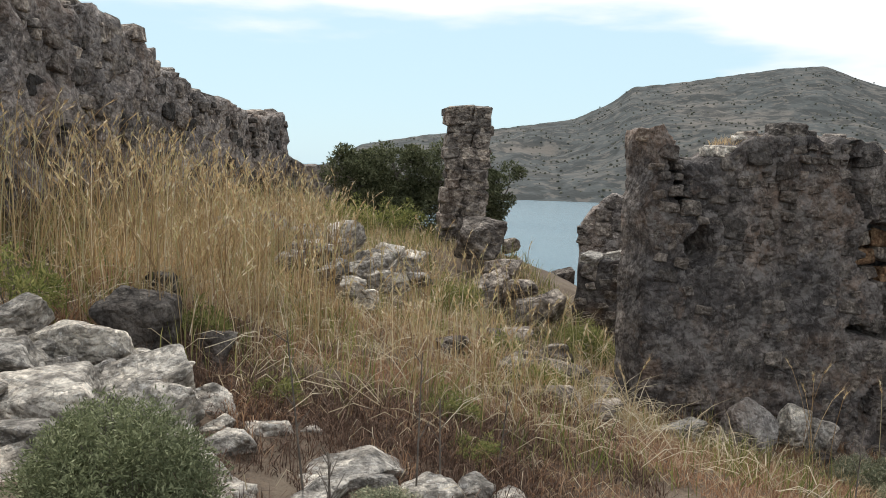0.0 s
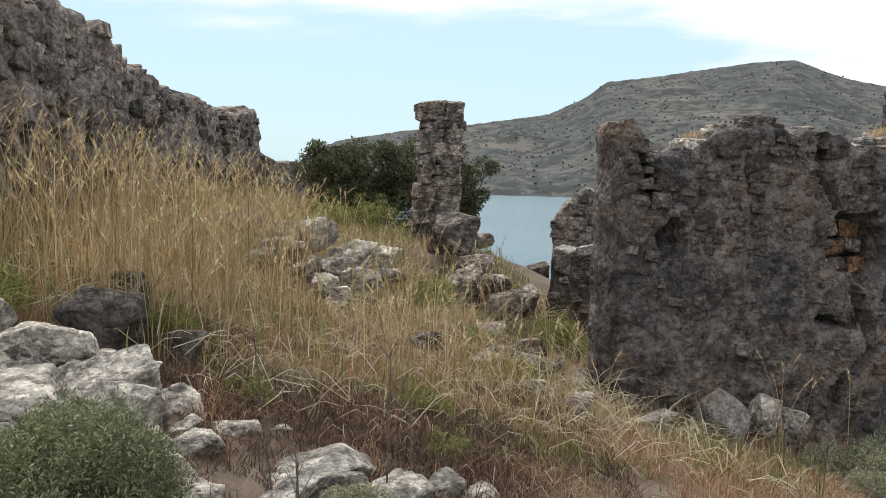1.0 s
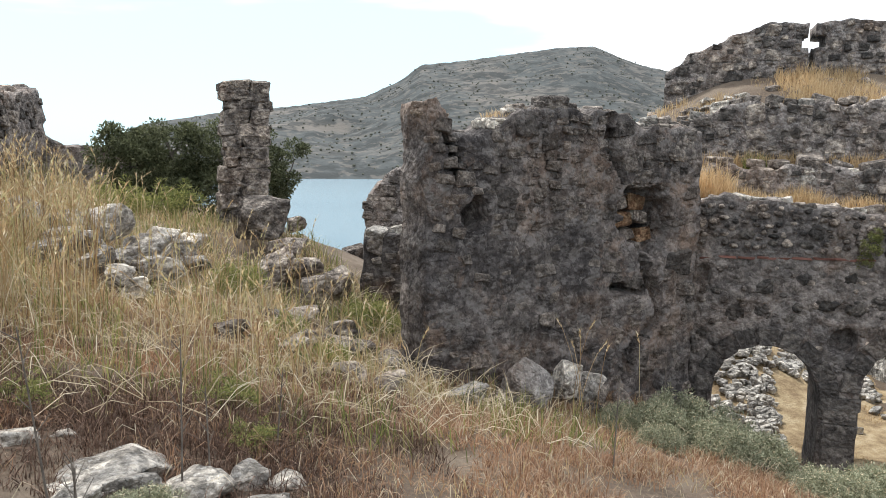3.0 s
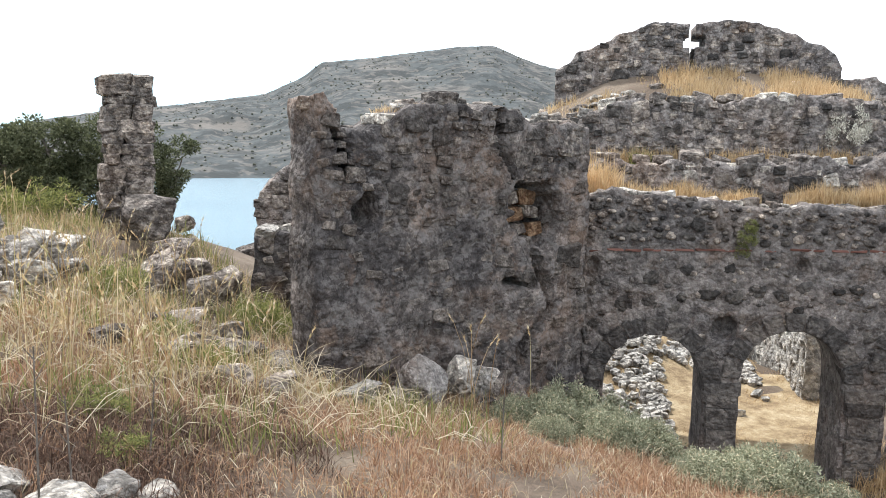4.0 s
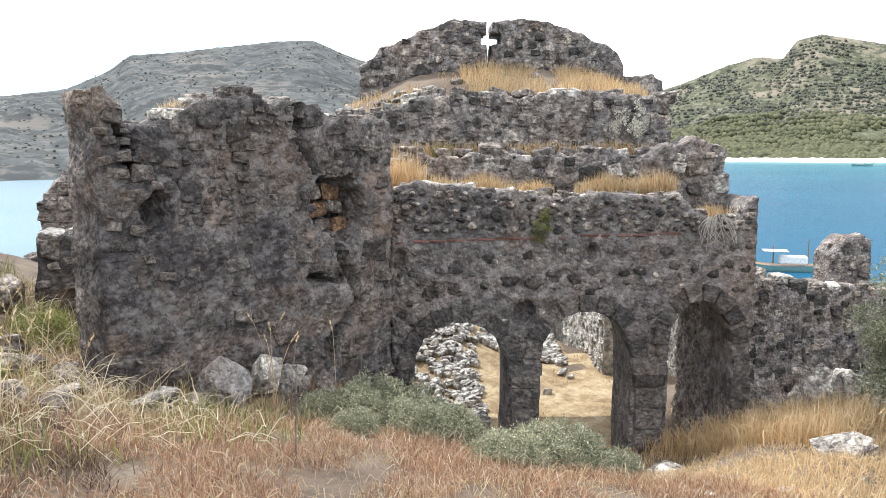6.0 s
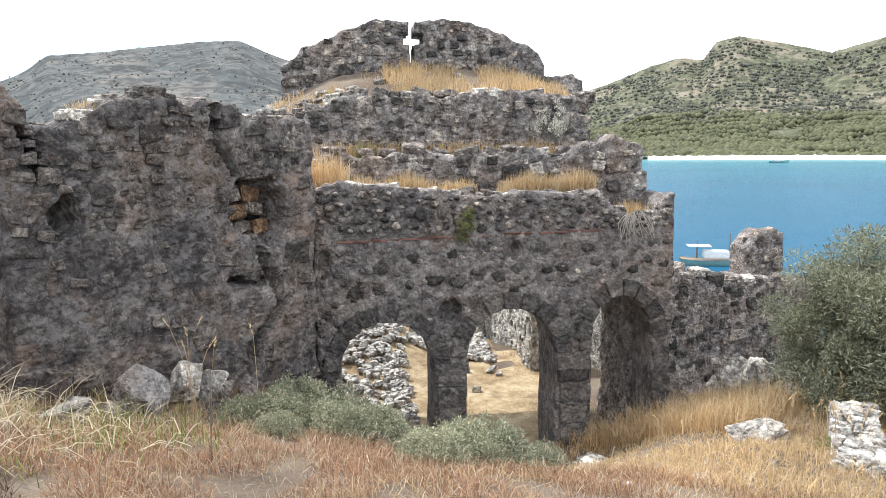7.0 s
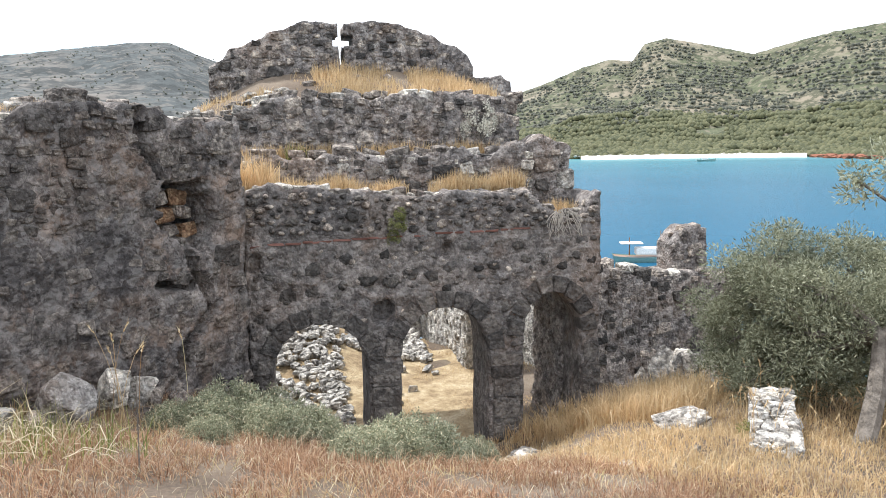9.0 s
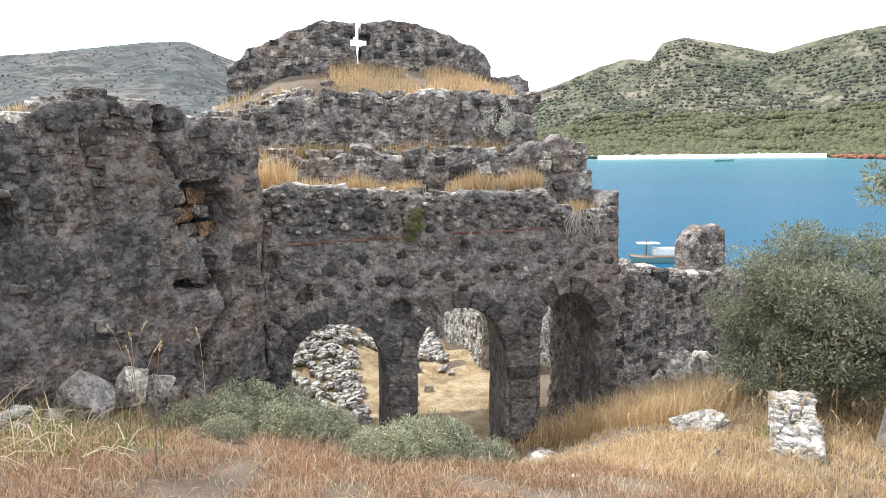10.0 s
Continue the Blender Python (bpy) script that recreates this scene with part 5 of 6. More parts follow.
tree("olive_tree", (9.95, 2.05, float(ground_z(9.95, 2.05))), (0.85, 0.05, 1.1),
    [(1.3, 1.2, 1.05, 0.75, 0.75, 0.75), (0.7, 0.8, 1.0, 0.5, 0.5, 0.5), (1.1, 0.0, 1.0, 0.6, 0.5, 0.5), (0.9, 0.7, 1.5, 0.5, 0.5, 0.4), (1.3, 1.0, 0.45, 0.7, 0.7, 0.4), (1.5, 1.6, 1.75, 0.5, 0.5, 0.5), (1.25, 2.1, 1.3, 0.4, 0.4, 0.5), (2.2, 0.7, 0.45, 0.8, 0.8, 0.45), (1.7, 1.9, 0.3, 0.7, 0.6, 0.4), (2.6, 1.5, 0.3, 0.8, 0.7, 0.45), (1.5, 1.9, 0.7, 0.6, 0.6, 0.7), (2.2, 0.9, 1.3, 0.9, 0.9, 0.8), (2.6, 0.1, 1.2, 0.9, 0.9, 0.9), (1.7, 0.3, 0.7, 0.7, 0.7, 0.6), (1.0, 1.3, 0.45, 0.5, 0.6, 0.4), (1.9, 1.5, 1.75, 0.5, 0.5, 0.4), (1.5, -0.4, 1.4, 0.7, 0.6, 0.9), (2.4, 1.7, 0.5, 0.7, 0.7, 0.6)],
    300, 560, 0.06, M_OLIVE, "grey-green olive tree with a leaning trunk", 61, 0.13, 0.26)
tree("olive_tree", (11.4, 0.7, float(ground_z(11.4, 0.7))), (-0.5, 0.6, 2.0),
    [(-0.9, 1.25, 3.15, 0.35, 0.3, 0.25), (-1.2, 1.55, 3.0, 0.3, 0.25, 0.16), (-0.3, 0.8, 3.0, 0.5, 0.5, 0.4), (0.2, 0.6, 2.6, 0.6, 0.6, 0.6), (-0.6, 0.9, 2.7, 0.4, 0.4, 0.35)],
    120, 60, 0.075, M_OLIVE, "thin olive tree with a reaching bough", 62, 0.1, 0.26, 0.2)
tree("carob_bush", (0.2, 14.3, float(ground_z(0.2, 14.3))), (0.1, 0, 0.5),
    [(-0.55, 0, 0.75, 0.7, 0.6, 0.68), (0.05, 0.1, 0.95, 0.55, 0.6, 0.72), (0.85, 0.2, 0.85, 0.6, 0.6, 0.7), (1.55, 0.2, 0.65, 0.6, 0.5, 0.66), (2.05, 0.3, 0.6, 0.5, 0.4, 0.55), (-0.3, -0.3, 0.3, 0.8, 0.5, 0.4), (0.8, -0.2, 0.3, 0.8, 0.5, 0.45)],
    330, 200, 0.06, M_BUSH, "dark evergreen bush behind the pier", 63, 0.12, 0.45, 0.2)


def shrub(name, material, label, seed, leaf=0.035, clumps=46, per=90, slim=0.3, group="sage shrubs"):
    """A low cushion shrub of unit radius: stems from one root and leafy clumps."""
    rng = np.random.default_rng(seed)
    root = tagged(new(name), label, "shrub", group)
    cs = []
    for _ in range(clumps):
        t, u = rng.uniform(0, 6.28), rng.uniform(0.1, 1.0) ** 0.6
        cs.append((u * math.cos(t) * 0.85, u * math.sin(t) * 0.85, 0.12 + math.sqrt(max(0.05, 1 - 0.9 * u * u)) * rng.uniform(0.35, 1.1)))
    bm = bmesh.new()
    for c in cs[::2]:
        limb(bm, (c[0] * 0.1, c[1] * 0.1, -0.05), c, 0.014, 0.005, 4, 0.03)
    part("stem", bm, M_BARK, root)
    v, f = leaf_cloud(rng, cs, rng.uniform(0.09, 0.2, len(cs)), per, leaf, slim, 1.5)
    part("leaves", mesh_of("leaves", v, f, material, False), None, root)
    return root


cushion = shrub("cushion_shrub", M_CUSHION, "dense green cushion shrub beside pale rocks", 70, 0.055, 190, 190, 0.28, "cushion shrubs")
cushion.matrix_world = pose(-1.02, 3.2, fine_z(-1.02, 3.2) - 0.05, 0, 0, 30)
cushion.scale = (0.44, 0.44, 0.42)
sage = shrub("sage_shrub", M_SAGE, "low grey-green sage shrub on the slope", 71, 0.075, 120, 110)
sage.location = (4.25, 6.5, fine_z(4.25, 6.5) - 0.05)
sage.scale = (0.28, 0.28, 0.26)
for n, (x, y, s, h) in enumerate([(4.55, 6.35, 0.36, 0.36), (4.95, 6.6, 0.44, 0.44), (5.4, 6.55, 0.46, 0.44), (4.95, 5.95, 0.4, 0.34), (5.5, 6.05, 0.42, 0.38), (5.95, 6.45, 0.38, 0.36), (6.2, 5.9, 0.4, 0.34), (5.6, 5.45, 0.36, 0.3), (4.75, 4.35, 0.34, 0.28), (5.15, 4.45, 0.4, 0.38), (5.6, 4.5, 0.44, 0.42), (5.95, 4.75, 0.36, 0.36), (5.35, 4.95, 0.36, 0.3), (4.3, 5.95, 0.26, 0.22), (6.3, 4.5, 0.3, 0.3), (-2.5, 4.0, 0.3, 0.3), (0.05, 3.6, 0.22, 0.16)]):
    k = copy_thing(sage, pose(x, y, fine_z(x, y) - 0.05, 0, 0, 77 * n))
    k.scale = (s, s, h)
    tagged(k, "low grey-green sage shrub on the slope")
weed = shrub("green_weed", M_FRESH, "fresh green leafy weed among straw", 72, 0.13, 34, 50, 0.25, "green weeds")
weed.location = (-2.35, 5.3, fine_z(-2.35, 5.3))
weed.scale = (0.35, 0.35, 0.4)
for n, (x, y, s, h) in enumerate([(-1.25, 5.7, 0.25, 0.3), (2.25, 8.9, 0.35, 0.35), (2.5, 9.4, 0.3, 0.3), (1.2, 7.6, 0.3, 0.25), (2.6, 8.9, 0.25, 0.3), (0.9, 9.0, 0.35, 0.4), (1.5, 6.9, 0.22, 0.2), (0.5, 5.2, 0.25, 0.22), (0.6, 4.6, 0.2, 0.18), (-0.6, 4.9, 0.2, 0.2), (2.2, 10.4, 0.35, 0.3), (0.3, 12.9, 0.6, 0.5), (-0.5, 12.5, 0.5, 0.5), (9.0, 2.9, 0.2, 0.16)]):
    k = copy_thing(weed, pose(x, y, fine_z(x, y) - 0.03, 0, 0, 53 * n))
    k.scale = (s, s, h)
silver = shrub("silver_bush", M_SILVER, "silvery bush growing from the upper tier", 73, 0.11, 30, 60, 0.3, "wall bushes")
q = back(3.55, 1.35)
silver.location = (q.x, q.y, 1.6)
silver.scale = (0.33, 0.33, 0.45)
# ---- the bay: beach, rocks, boats ----
def polar(az, r, z):
    return (r * math.sin(radians(az)), r * math.cos(radians(az)), z)


def beach():
    verts, faces, n = [], [], 60
    for k in range(n + 1):
        az = 57.4 + 14.6 * k / n
        r = 700 - 9 * max(0, az - 71) ** 1.1
        wide = 9 + 5 * noise.noise((az, 3, 3)) + (4 if az > 62 else 0)
        verts += [polar(az, r - 4, SEA - 0.6), polar(az, r, SEA + 0.5), polar(az, r + wide, SEA + 3.0), polar(az, r + wide + 16, SEA + 2.2)]
    for k in range(n):
        for q in range(3):
            b = 4 * k + q
            faces.append((b, b + 4, b + 5, b + 1))
    tagged(part("ground_beach", mesh_of("ground_beach", verts, faces, M_SAND)), "pale sandy beach along the bay", "beach", kind="structure")


beach()
rnd = random.Random(81)
for n in range(34):
    az = rnd.uniform(72.3, 76.2)
    r = 690 - 11 * max(0, az - 71) ** 1.1 + rnd.uniform(-10, 12)
    red = tagged(new("red_rock", variant(NEAR_ROCKS[n % 9], M_REDROCK)), "reddish shore rock at the bay's end", "rock", "red shore rocks")
    s = rnd.uniform(4, 10)
    red.matrix_world = Matrix.Translation(polar(az, r, SEA + s * 0.12)) @ pose(0, 0, 0, 0, 0, rnd.uniform(0, 360)) @ Matrix.Diagonal((s, s, s * 0.5, 1))
for n in range(40):
    az = rnd.uniform(57.0, 71.0)
    pale = tagged(new("beach_rock", variant(NEAR_ROCKS[n % 9], M_PALE)), "pale boulder behind the beach", "rock", "beach boulders")
    s = rnd.uniform(1.5, 5)
    pale.matrix_world = Matrix.Translation(polar(az, 716 + rnd.uniform(-2, 14), SEA + 2.4)) @ pose(0, 0, 0, 0, 0, rnd.uniform(0, 360)) @ Matrix.Diagonal((s, s, s * 0.6, 1))


def boat(length, label):
    """A wooden cruising boat: sheer hull, deck rim, cabin, awning, masts."""
    root = tagged(new("boat"), label, "boat", "moored boats")
    beam, n = length * 0.27, 14
    verts, faces = [], []
    for k in range(n + 1):
        f = k / n
        w = beam / 2 * (math.sin(math.pi * min(1, 0.18 + 0.82 * (1 - f)) * 0.62) / math.sin(math.pi * 0.5)) * (1 - f**5)
        sheer = length * (0.085 + 0.09 * (f - 0.35) ** 2 * 2)
        x = length * (f - 0.5)
        verts += [(x, -w, sheer), (x * 0.96, -w * 0.75, 0), (x * 0.92, 0, -length * 0.05), (x * 0.96, w * 0.75, 0), (x, w, sheer)]
    for k in range(n):
        for q in range(4):
            b = 5 * k + q
            faces.append((b, b + 5, b + 6, b + 1))
    faces.append((0, 1, 2, 3, 4))
    part("hull", mesh_of("hull", verts, faces, M_HULL), None, root, "pale green hull")
    part("deck", mesh_of("deck", [(v[0], v[1], v[2] - 0.1) for k in range(n + 1) for v in (verts[5 * k], verts[5 * k + 4])], [(2 * k, 2 * k + 2, 2 * k + 3, 2 * k + 1) for k in range(n)], M_VARNISH), None, root)

    def box(name, sx, sy, sz, x, z, material):
        bm = bmesh.new()
        bmesh.ops.create_cube(bm, size=1, matrix=Matrix.Translation((x, 0, z)) @ Matrix.Diagonal((sx, sy, sz, 1)))
        bmesh.ops.bevel(bm, geom=bm.edges[:], offset=0.12, segments=2, affect="EDGES", clamp_overlap=True)
        part(name, bm, material, root)

    box("cabin", length * 0.3, beam * 0.6, length * 0.09, -length * 0.08, length * 0.15, M_WHITE)
    box("awning", length * 0.28, beam * 0.8, 0.12, -length * 0.28, length * 0.25, M_WHITE)
    for x, h in ((0.08, 0.3), (-0.3, 0.22)):
        bm = bmesh.new()
        bmesh.ops.create_cone(bm, segments=8, radius1=0.1, radius2=0.05, depth=length * h, cap_ends=True, matrix=pose(length * x, 0, length * (0.1 + h / 2)))
        part("mast", bm, M_VARNISH, root)
    bm = bmesh.new()
    bmesh.ops.create_cone(bm, segments=6, radius1=0.08, radius2=0.04, depth=length * 0.2, cap_ends=True, matrix=pose(length * 0.56, 0, length * 0.17, 0, 72, 0))
    part("bowsprit", bm, M_VARNISH, root)
    return root


far_boat = boat(13.0, "wooden cruising boat anchored off the beach")
far_boat.matrix_world = Matrix.Translation(polar(65.8, 600, SEA)) @ pose(0, 0, 0, 0, 0, -66)
near_boat = boat(11.0, "pale green boat moored below the ruin")
near_boat.matrix_world = Matrix.Translation(polar(62.7, 112, SEA - 0.2)) @ pose(0, 0, 0, 0, 0, -52)

# ---- growth on the arcade ----
def dry_vine():
    rnd = random.Random(83)
    q = back(4.35, -0.06)
    root = tagged(new("dry_vine"), "bleached hanging roots on the arcade's corner", "plant")
    root.location = (q.x, q.y, 0.62)
    for k in range(24):
        bm = bmesh.new()
        s, drop = rnd.uniform(-0.22, 0.3), rnd.uniform(0.2, 0.5)
        limb(bm, (W2_D.x * s * 0.4, W2_D.y * s * 0.4, rnd.uniform(-0.05, 0.02)), (W2_D.x * s - W2_N.x * 0.06, W2_D.y * s - W2_N.y * 0.06, -drop), 0.006, 0.003, 4, rnd.uniform(-0.13, 0.13))
        part("root", bm, M_ROOT, root)


dry_vine()
for s, z, sc in ((2.0, 0.55, 0.16), (1.95, 0.38, 0.12), (2.05, 0.7, 0.1)):
    q = back(s, -0.05)
    k = copy_thing(weed, pose(q.x, q.y, z - 0.1, 60, 0, -36))
    k.scale = (sc, sc, sc * 1.4)
    tagged(k, "small fern growing from the arcade's face")
# ---- single stones in the walls ----
def stones_on(wall, a, b, top, count, size, materials, seed, low=-9.0, skip=(), proud=0.03, arches=(), name="stone", flat=0.72, shapes=None):
    """Separate stones set into the face of a wall."""
    a, b = Vector(a), Vector(b)
    length, d = (b - a).length, (b - a).normalized()
    away = Vector((-d.y, d.x))
    turn = math.degrees(math.atan2(d.y, d.x))
    rnd = random.Random(seed)
    ts, tz = [p[0] for p in top], [p[1] for p in top]
    done = []
    for _ in range(count * 30):
        if len(done) >= count:
            break
        s, w = rnd.uniform(0.06, length - 0.06), rnd.uniform(*size)
        h = w * rnd.uniform(flat - 0.17, flat + 0.2)
        z = rnd.uniform(low, np.interp(s, ts, tz) - h * 0.5)
        if any(abs(s - u) < (w + w2) * 0.5 and abs(z - v) < (h + h2) * 0.5 for u, v, w2, h2 in done):
            continue
        if any(o.inside(s + e * w * 0.8, z + g * h * 0.8) for o in arches for e in (-1, 0, 1) for g in (-1, 0, 1)):
            continue
        if any(((s - c) / (r + w * 0.5)) ** 2 + ((z - v) / (q + h * 0.5)) ** 2 < 1 for c, v, r, q in skip):
            continue
        done.append((s, z, w, h))
        m = rnd.choice(materials)
        ob = new(name, variant((shapes or FACE_STONES)[rnd.randrange(12)], m))
        ob.parent = wall
        front = proud * rnd.uniform(0.3, 1.3) + 0.03
        p = a + d * s + away * (0.09 - front)
        ob.matrix_basis = pose(p.x, p.y, z, rnd.uniform(-4, 4), rnd.uniform(-12, 12), turn + rnd.uniform(-5, 5)) @ Matrix.Diagonal((w * 1.08, 0.2, h * 1.08, 1))


def cap_stones(wall, a, b, thick, top, size, materials, seed, step=0.8, name="capstone"):
    """Loose stones along a broken top."""
    a, b = Vector(a), Vector(b)
    length, d = (b - a).length, (b - a).normalized()
    away = Vector((-d.y, d.x))
    turn = math.degrees(math.atan2(d.y, d.x))
    rnd = random.Random(seed)
    ts, tz = [p[0] for p in top], [p[1] for p in top]
    s = 0.08
    while s < length - 0.05:
        w = rnd.uniform(*size)
        h = w * rnd.uniform(0.45, 0.75)
        n = rnd.uniform(0.08, min(0.35, thick * 0.5))
        p = a + d * (s + w * 0.3) + away * n
        ob = new(name, variant(FACE_STONES[rnd.randrange(12)], rnd.choice(materials)))
        ob.parent = wall
        ob.matrix_basis = pose(p.x, p.y, float(np.interp(s + w * 0.3, ts, tz)) + h * rnd.uniform(-0.15, 0.2), rnd.uniform(-12, 12), rnd.uniform(-14, 14), turn + rnd.uniform(-25, 25)) @ Matrix.Diagonal((w, w * rnd.uniform(0.7, 1.2), h, 1))
        s += w * rnd.uniform(step, step + 0.5)


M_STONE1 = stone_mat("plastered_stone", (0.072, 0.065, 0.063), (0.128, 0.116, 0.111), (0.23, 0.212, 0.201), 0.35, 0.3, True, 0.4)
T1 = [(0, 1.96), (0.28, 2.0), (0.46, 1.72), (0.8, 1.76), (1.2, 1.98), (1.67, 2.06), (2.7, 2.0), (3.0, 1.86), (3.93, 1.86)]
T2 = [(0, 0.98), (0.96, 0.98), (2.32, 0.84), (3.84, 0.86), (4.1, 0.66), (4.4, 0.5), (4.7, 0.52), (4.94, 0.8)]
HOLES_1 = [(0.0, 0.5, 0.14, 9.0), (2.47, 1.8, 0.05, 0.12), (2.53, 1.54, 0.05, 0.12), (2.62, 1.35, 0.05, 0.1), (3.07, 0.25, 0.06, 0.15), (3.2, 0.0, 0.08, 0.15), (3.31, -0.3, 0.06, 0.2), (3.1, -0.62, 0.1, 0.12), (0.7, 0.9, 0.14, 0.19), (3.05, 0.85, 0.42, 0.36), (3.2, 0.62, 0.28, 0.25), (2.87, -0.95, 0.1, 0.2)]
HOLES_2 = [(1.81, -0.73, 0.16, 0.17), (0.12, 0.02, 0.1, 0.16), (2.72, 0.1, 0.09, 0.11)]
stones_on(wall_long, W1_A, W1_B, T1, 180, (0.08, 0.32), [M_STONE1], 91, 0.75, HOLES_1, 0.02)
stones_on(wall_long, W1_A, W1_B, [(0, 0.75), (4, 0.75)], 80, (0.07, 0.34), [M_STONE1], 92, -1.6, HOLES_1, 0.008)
stones_on(wall_arcade, W2_A, W2_B, T2, 150, (0.06, 0.2), [M_BLOCK, M_BLOCK, M_BLOCK, M_BASALT], 93, 0.4, HOLES_2, 0.03, ARCHES, shapes=COBBLES)
stones_on(wall_arcade, W2_A, W2_B, [(0, 0.25), (4.94, 0.25)], 34, (0.14, 0.3), [M_BASALT, M_BASALT, M_DRESSED], 94, -0.9, HOLES_2, 0.0, ARCHES, flat=0.8, shapes=COBBLES)
stones_on(wall_arcade, W2_A, W2_B, [(0, 0.25), (4.94, 0.25)], 130, (0.05, 0.14), [M_BLOCK, M_BLOCK, M_DRESSED], 95, -2.6, HOLES_2, 0.0, ARCHES, shapes=COBBLES)
cap_stones(wall_long, W1_A, W1_B, 0.62, T1, (0.14, 0.34), [M_BLOCK, M_BLOCK, M_ROCK], 96)
cap_stones(wall_arcade, W2_A, W2_B, 0.95, T2, (0.1, 0.24), [M_BLOCK, M_BLOCK, M_ROCK], 97, 0.6)
G = [(0, 2.84), (0.3, 3.1), (1.5, 3.58), (2.85, 3.58), (3.85, 3.17), (4.4, 2.7)]
stones_on(wall_gable, back(-0.55, 3.0), back(3.85, 3.0), G, 150, (0.1, 0.32), [M_BLOCK, M_BLOCK, M_BASALT], 98, 2.45, [(2.16, 3.2, 0.14, 0.4)], 0.04)
D = [(0, 1.9), (1.3, 2.1), (1.75, 2.3), (5.2, 2.25)]
stones_on(wall_drum, back(-1.2, 1.5), back(4.2, 1.5), D, 190, (0.1, 0.3), [M_BLOCK, M_BLOCK, M_BASALT], 99, 1.45, (), 0.05)
cap_stones(wall_drum, back(-1.2, 1.5), back(4.2, 1.5), 0.5, D, (0.15, 0.34), [M_BLOCK, M_ROCK], 100)
L = [(0, 1.2), (0.8, 1.4), (2.2, 1.42), (4.1, 1.42), (5.36, 1.45)]
stones_on(wall_ledge, back(-0.6, 0.85), back(4.85, 0.85), L, 90, (0.12, 0.34), [M_BLOCK, M_BASALT, M_ROCK], 101, 0.9, (), 0.06)
cap_stones(wall_ledge, back(-0.6, 0.85), back(4.85, 0.85), 0.5, L, (0.2, 0.42), [M_BLOCK, M_BLOCK, M_ROCK], 102, 0.9)
LW = [(0, 3.4), (2.95, 3.02), (4.1, 3.1), (4.75, 3.05), (4.95, 2.84), (5.5, 2.74), (6.4, 2.48), (8.5, 2.32), (10.46, 2.4)]
stones_on(wall_left, (-3.6, 4.6), (-1.75, 14.9), LW, 260, (0.1, 0.34), [M_BLOCK, M_BLOCK, M_BASALT], 103, 1.0, [(2.2, 2.6, 0.25, 0.3)], 0.04)
cap_stones(wall_left, (-3.6, 4.6), (-1.75, 14.9), 0.6, LW, (0.16, 0.36), [M_BLOCK], 104)
stones_on(wall_passage, (2.58, 10.2), (3.2, 10.0), [(0, 0.5), (0.65, 0.5)], 14, (0.12, 0.26), [M_BLOCK], 105, -0.6, (), 0.03)
cap_stones(wall_passage, (2.58, 10.2), (3.2, 10.0), 0.8, [(0, 0.5), (0.65, 0.5)], (0.2, 0.34), [M_BLOCK, M_ROCK], 106)
stones_on(wall_passage_back, (2.95, 11.6), (4.2, 11.25), [(0, 0.75), (0.35, 1.28), (1.3, 1.36)], 40, (0.14, 0.32), [M_BLOCK], 107, 0.0, (), 0.06)
stones_on(wall_shore, (12.9, 7.66), (16.7, 6.1), [(0, -0.45), (0.4, -0.75), (4.2, -1.12)], 130, (0.12, 0.36), [M_BLOCK, M_BASALT], 108, -2.9, (), 0.06)
cap_stones(wall_shore_post, (15.6, 7.15), (16.25, 6.7), 0.5, [(0, -0.55), (0.2, -0.3), (0.79, -0.25)], (0.16, 0.3), [M_BLOCK], 114, 0.5)
cap_stones(wall_shore, (12.9, 7.66), (15.2, 6.7), 0.6, [(0, -0.45), (0.4, -0.75), (2.5, -1.12)], (0.25, 0.5), [M_ROCK, M_BLOCK], 109)
stones_on(wall_shore_post, (15.6, 7.15), (16.25, 6.7), [(0, -0.6), (0.25, -0.25), (0.79, -0.3)], 40, (0.14, 0.3), [M_BLOCK], 110, -2.2, (), 0.06)
stones_on(wall_stub, STUB_A, STUB_B, [(0, -1.49), (0.54, -1.53)], 16, (0.07, 0.16), [M_ROCK], 111, -1.8, (), 0.04)
rnd = random.Random(113)
for n in range(80):
    u, v = rnd.uniform(0.04, 0.45), rnd.uniform(0.05, 1.9)
    d = (Vector(STUB_B) - Vector(STUB_A)).normalized()
    p = Vector(STUB_A) + d * u + Vector((-d.y, d.x)) * v
    w = rnd.uniform(0.07, 0.2)
    ob = new("topstone", variant(FACE_STONES[n % 12], rnd.choice([M_ROCK, M_ROCK, M_PALE])))
    ob.parent = wall_stub
    ob.matrix_basis = pose(p.x, p.y, -1.5 + 0.2 * w, rnd.uniform(-15, 15), rnd.uniform(-15, 15), rnd.uniform(0, 180)) @ Matrix.Diagonal((w, w * rnd.uniform(0.6, 1.1), w * 0.6, 1))
stones_on(wall_court, back(4.0, 9.5), back(4.0, 4.4), [(0, -0.9), (5.1, -1.3)], 150, (0.14, 0.36), [M_PALE, M_ROCK], 112, -3.0, (), 0.04)


def set_stone(parent, name, s, n, z, w, deep, h, lean, material, k, shapes=FACE_STONES):
    p = back(s, n)
    ob = new(name, variant(shapes[k % len(shapes)], material))
    ob.parent = parent
    ob.matrix_basis = pose(p.x, p.y, z, 0, 0, -36) @ pose(0, 0, 0, 0, lean, 0) @ Matrix.Diagonal((w, deep, h, 1))


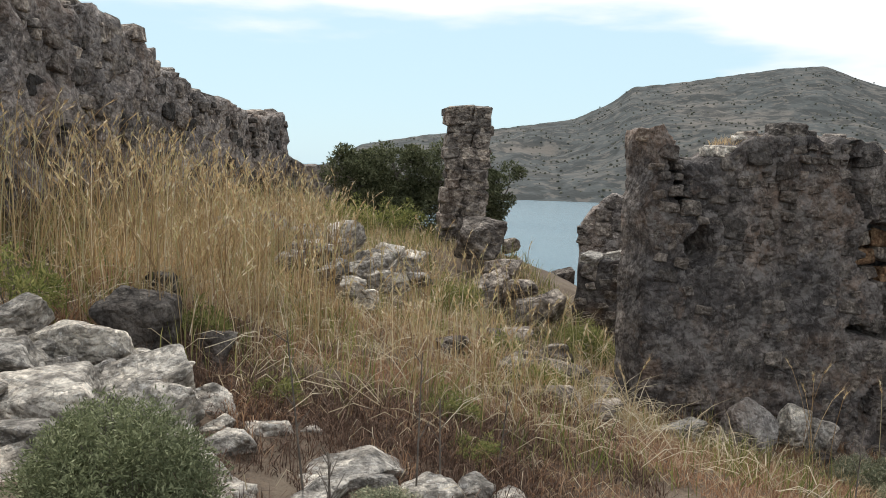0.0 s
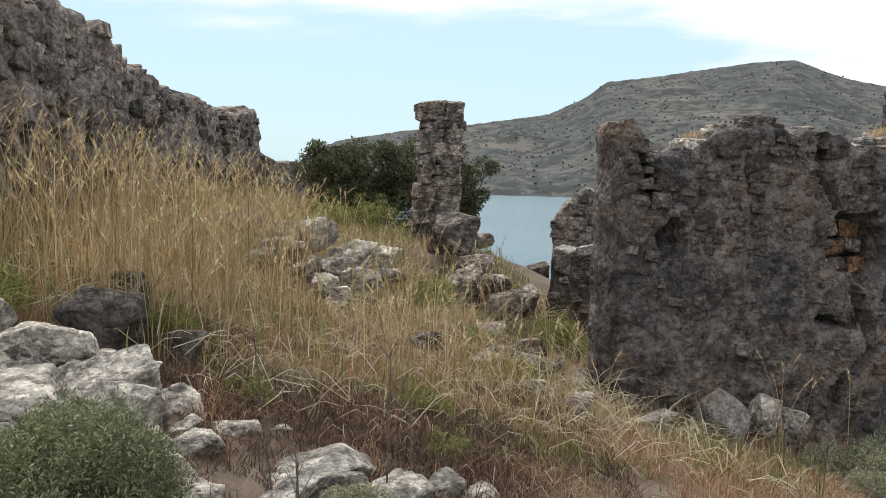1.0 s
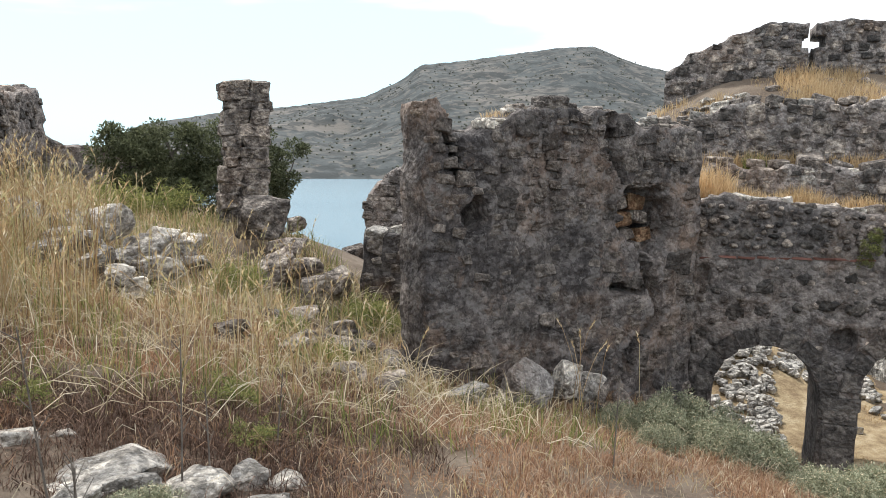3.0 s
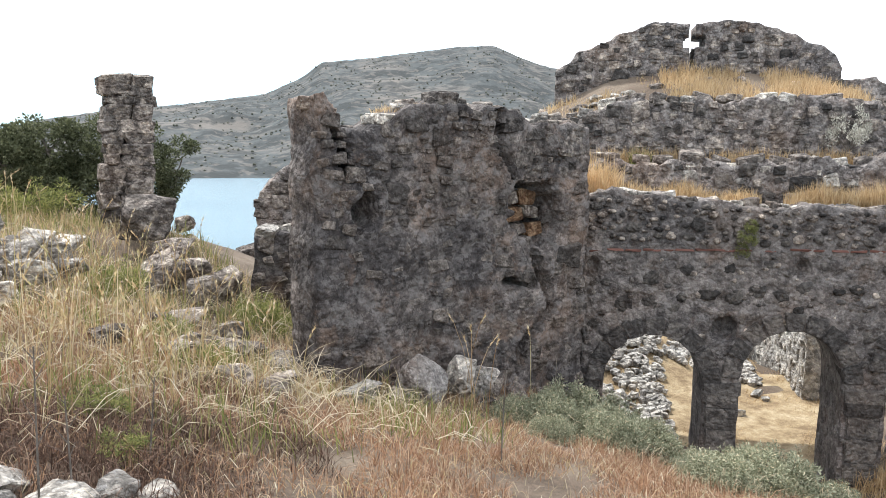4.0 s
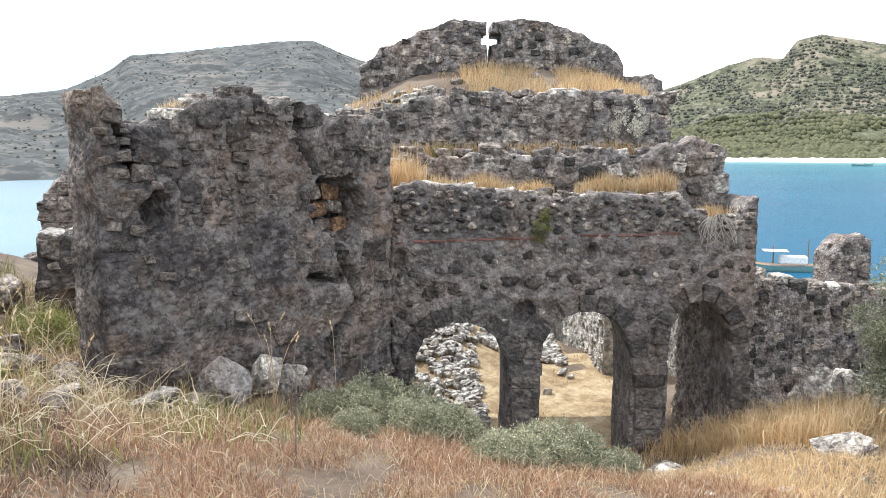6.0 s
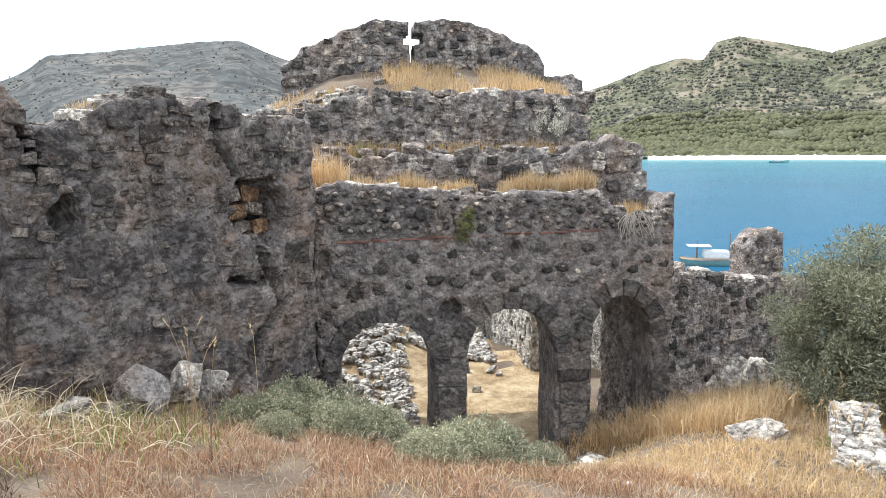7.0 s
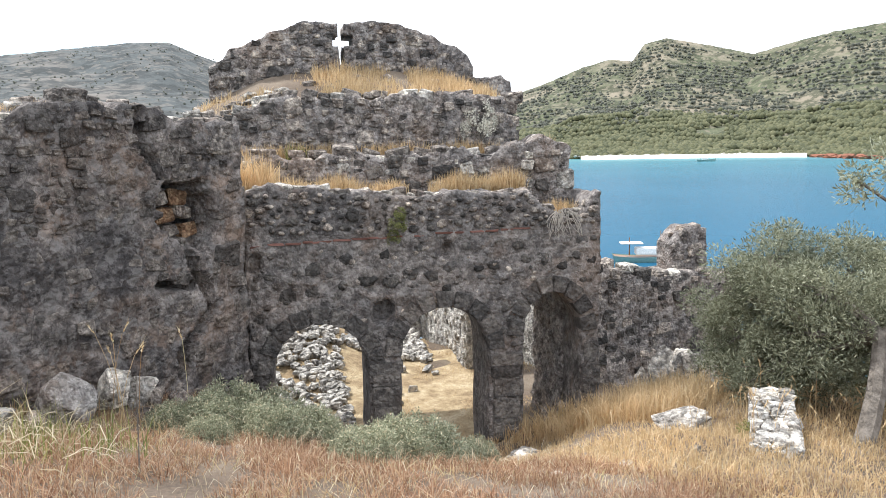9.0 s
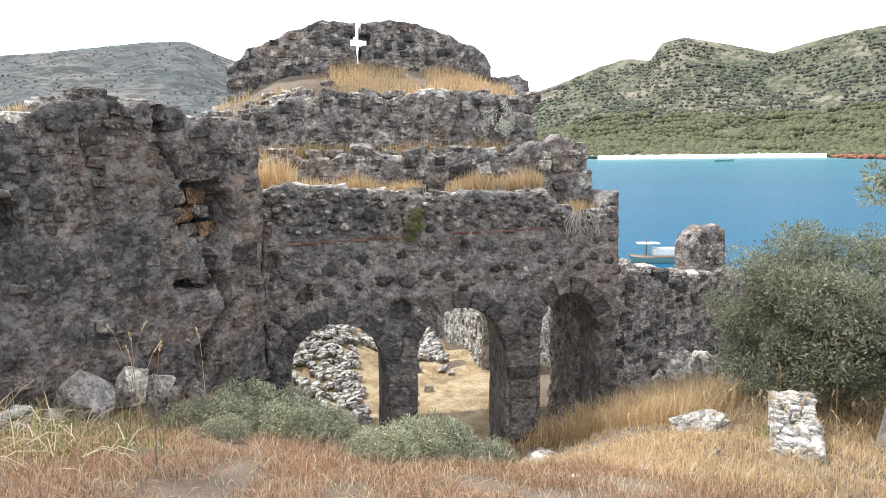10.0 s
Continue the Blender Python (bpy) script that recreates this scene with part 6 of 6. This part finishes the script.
k = 0
for o in ARCHES:
    count = 9 if o.a > 0.5 else 8
    for i in range(count):
        t = math.pi * (i + 0.5) / count
        r = 0.11
        s, z = o.c + (o.a + r) * math.cos(t), o.zs + (o.rise + r) * math.sin(t)
        arc = math.pi * (o.a + o.rise) / 2 / count
        set_stone(wall_arcade, "voussoir", s, 0.1, z, arc * 1.16, 0.36, 0.24, 90 - math.degrees(t), M_DRESSED, k, WEDGES)
        k += 1
for s, w in ((1.81, 0.42), (3.53, 0.44)):
    for z, grow, h in ((-1.5, 1.12, 0.17), (-1.66, 1.0, 0.18), (-1.9, 0.92, 0.3), (-2.2, 0.88, 0.34), (-2.52, 0.9, 0.34)):
        set_stone(wall_arcade, "pier_block", s, 0.2, z, w * grow * 1.04, 0.56, h * 1.02, 0, M_DRESSED, k, DRESSED)
        k += 1
for s in (0.14, 4.8):
    for n, z in enumerate((-1.5, -1.82, -2.15, -2.5)):
        set_stone(wall_arcade, "quoin", s, 0.12, z, 0.3 if n % 2 else 0.24, 0.36, 0.36, 0, M_DRESSED, k, DRESSED)
        k += 1
# the red brick string course
rnd = random.Random(115)
s = 0.05
while s < 3.75:
    w = rnd.uniform(0.14, 0.26)
    if rnd.random() < 0.94:
        set_stone(wall_arcade, "brick", s + w / 2, 0.03, 0.26 + 0.028 * s + rnd.uniform(-0.01, 0.01), w * 1.1, 0.16, 0.034, rnd.uniform(-3, 3), M_BRICK, k)
        k += 1
    s += w
# rust-stained stones in the cavity of the long wall
dv = (W1_B - W1_A).normalized()
for s, z, w, m in ((2.86, 1.0, 0.24, M_BLOCK), (3.12, 0.98, 0.26, M_RUSTY), (2.9, 0.78, 0.26, M_RUSTY), (3.2, 0.8, 0.22, M_BLOCK), (3.0, 0.6, 0.22, M_BLOCK), (3.28, 0.58, 0.24, M_RUSTY), (3.12, 0.44, 0.18, M_BLOCK)):
    ob = new("stone", variant(FACE_STONES[k % 12], m))
    ob.parent = wall_long
    p = W1_A + dv * s + Vector((-dv.y, dv.x)) * 0.3
    ob.matrix_basis = pose(p.x, p.y, z, 0, rnd.uniform(-12, 12), 11) @ Matrix.Diagonal((w * 1.1, 0.22, w * 0.8, 1))
    k += 1
# the thick lintel stone over the cavity and the squared block at the wall's end
for s, z, w, h, m in ((3.1, 1.28, 0.62, 0.24, M_BLOCK), (3.6, 1.66, 0.62, 0.42, M_BLOCK), (3.62, 0.25, 0.5, 0.34, M_BASALT), (1.72, 2.08, 0.36, 0.2, M_BLOCK), (0.98, 1.86, 0.22, 0.16, M_ROCK)):
    ob = new("block", variant(FACE_STONES[k % 12], m))
    ob.parent = wall_long
    p = W1_A + dv * s + Vector((-dv.y, dv.x)) * 0.16
    ob.matrix_basis = pose(p.x, p.y, z, 0, rnd.uniform(-4, 4), 11) @ Matrix.Diagonal((w, 0.46, h, 1))
    k += 1
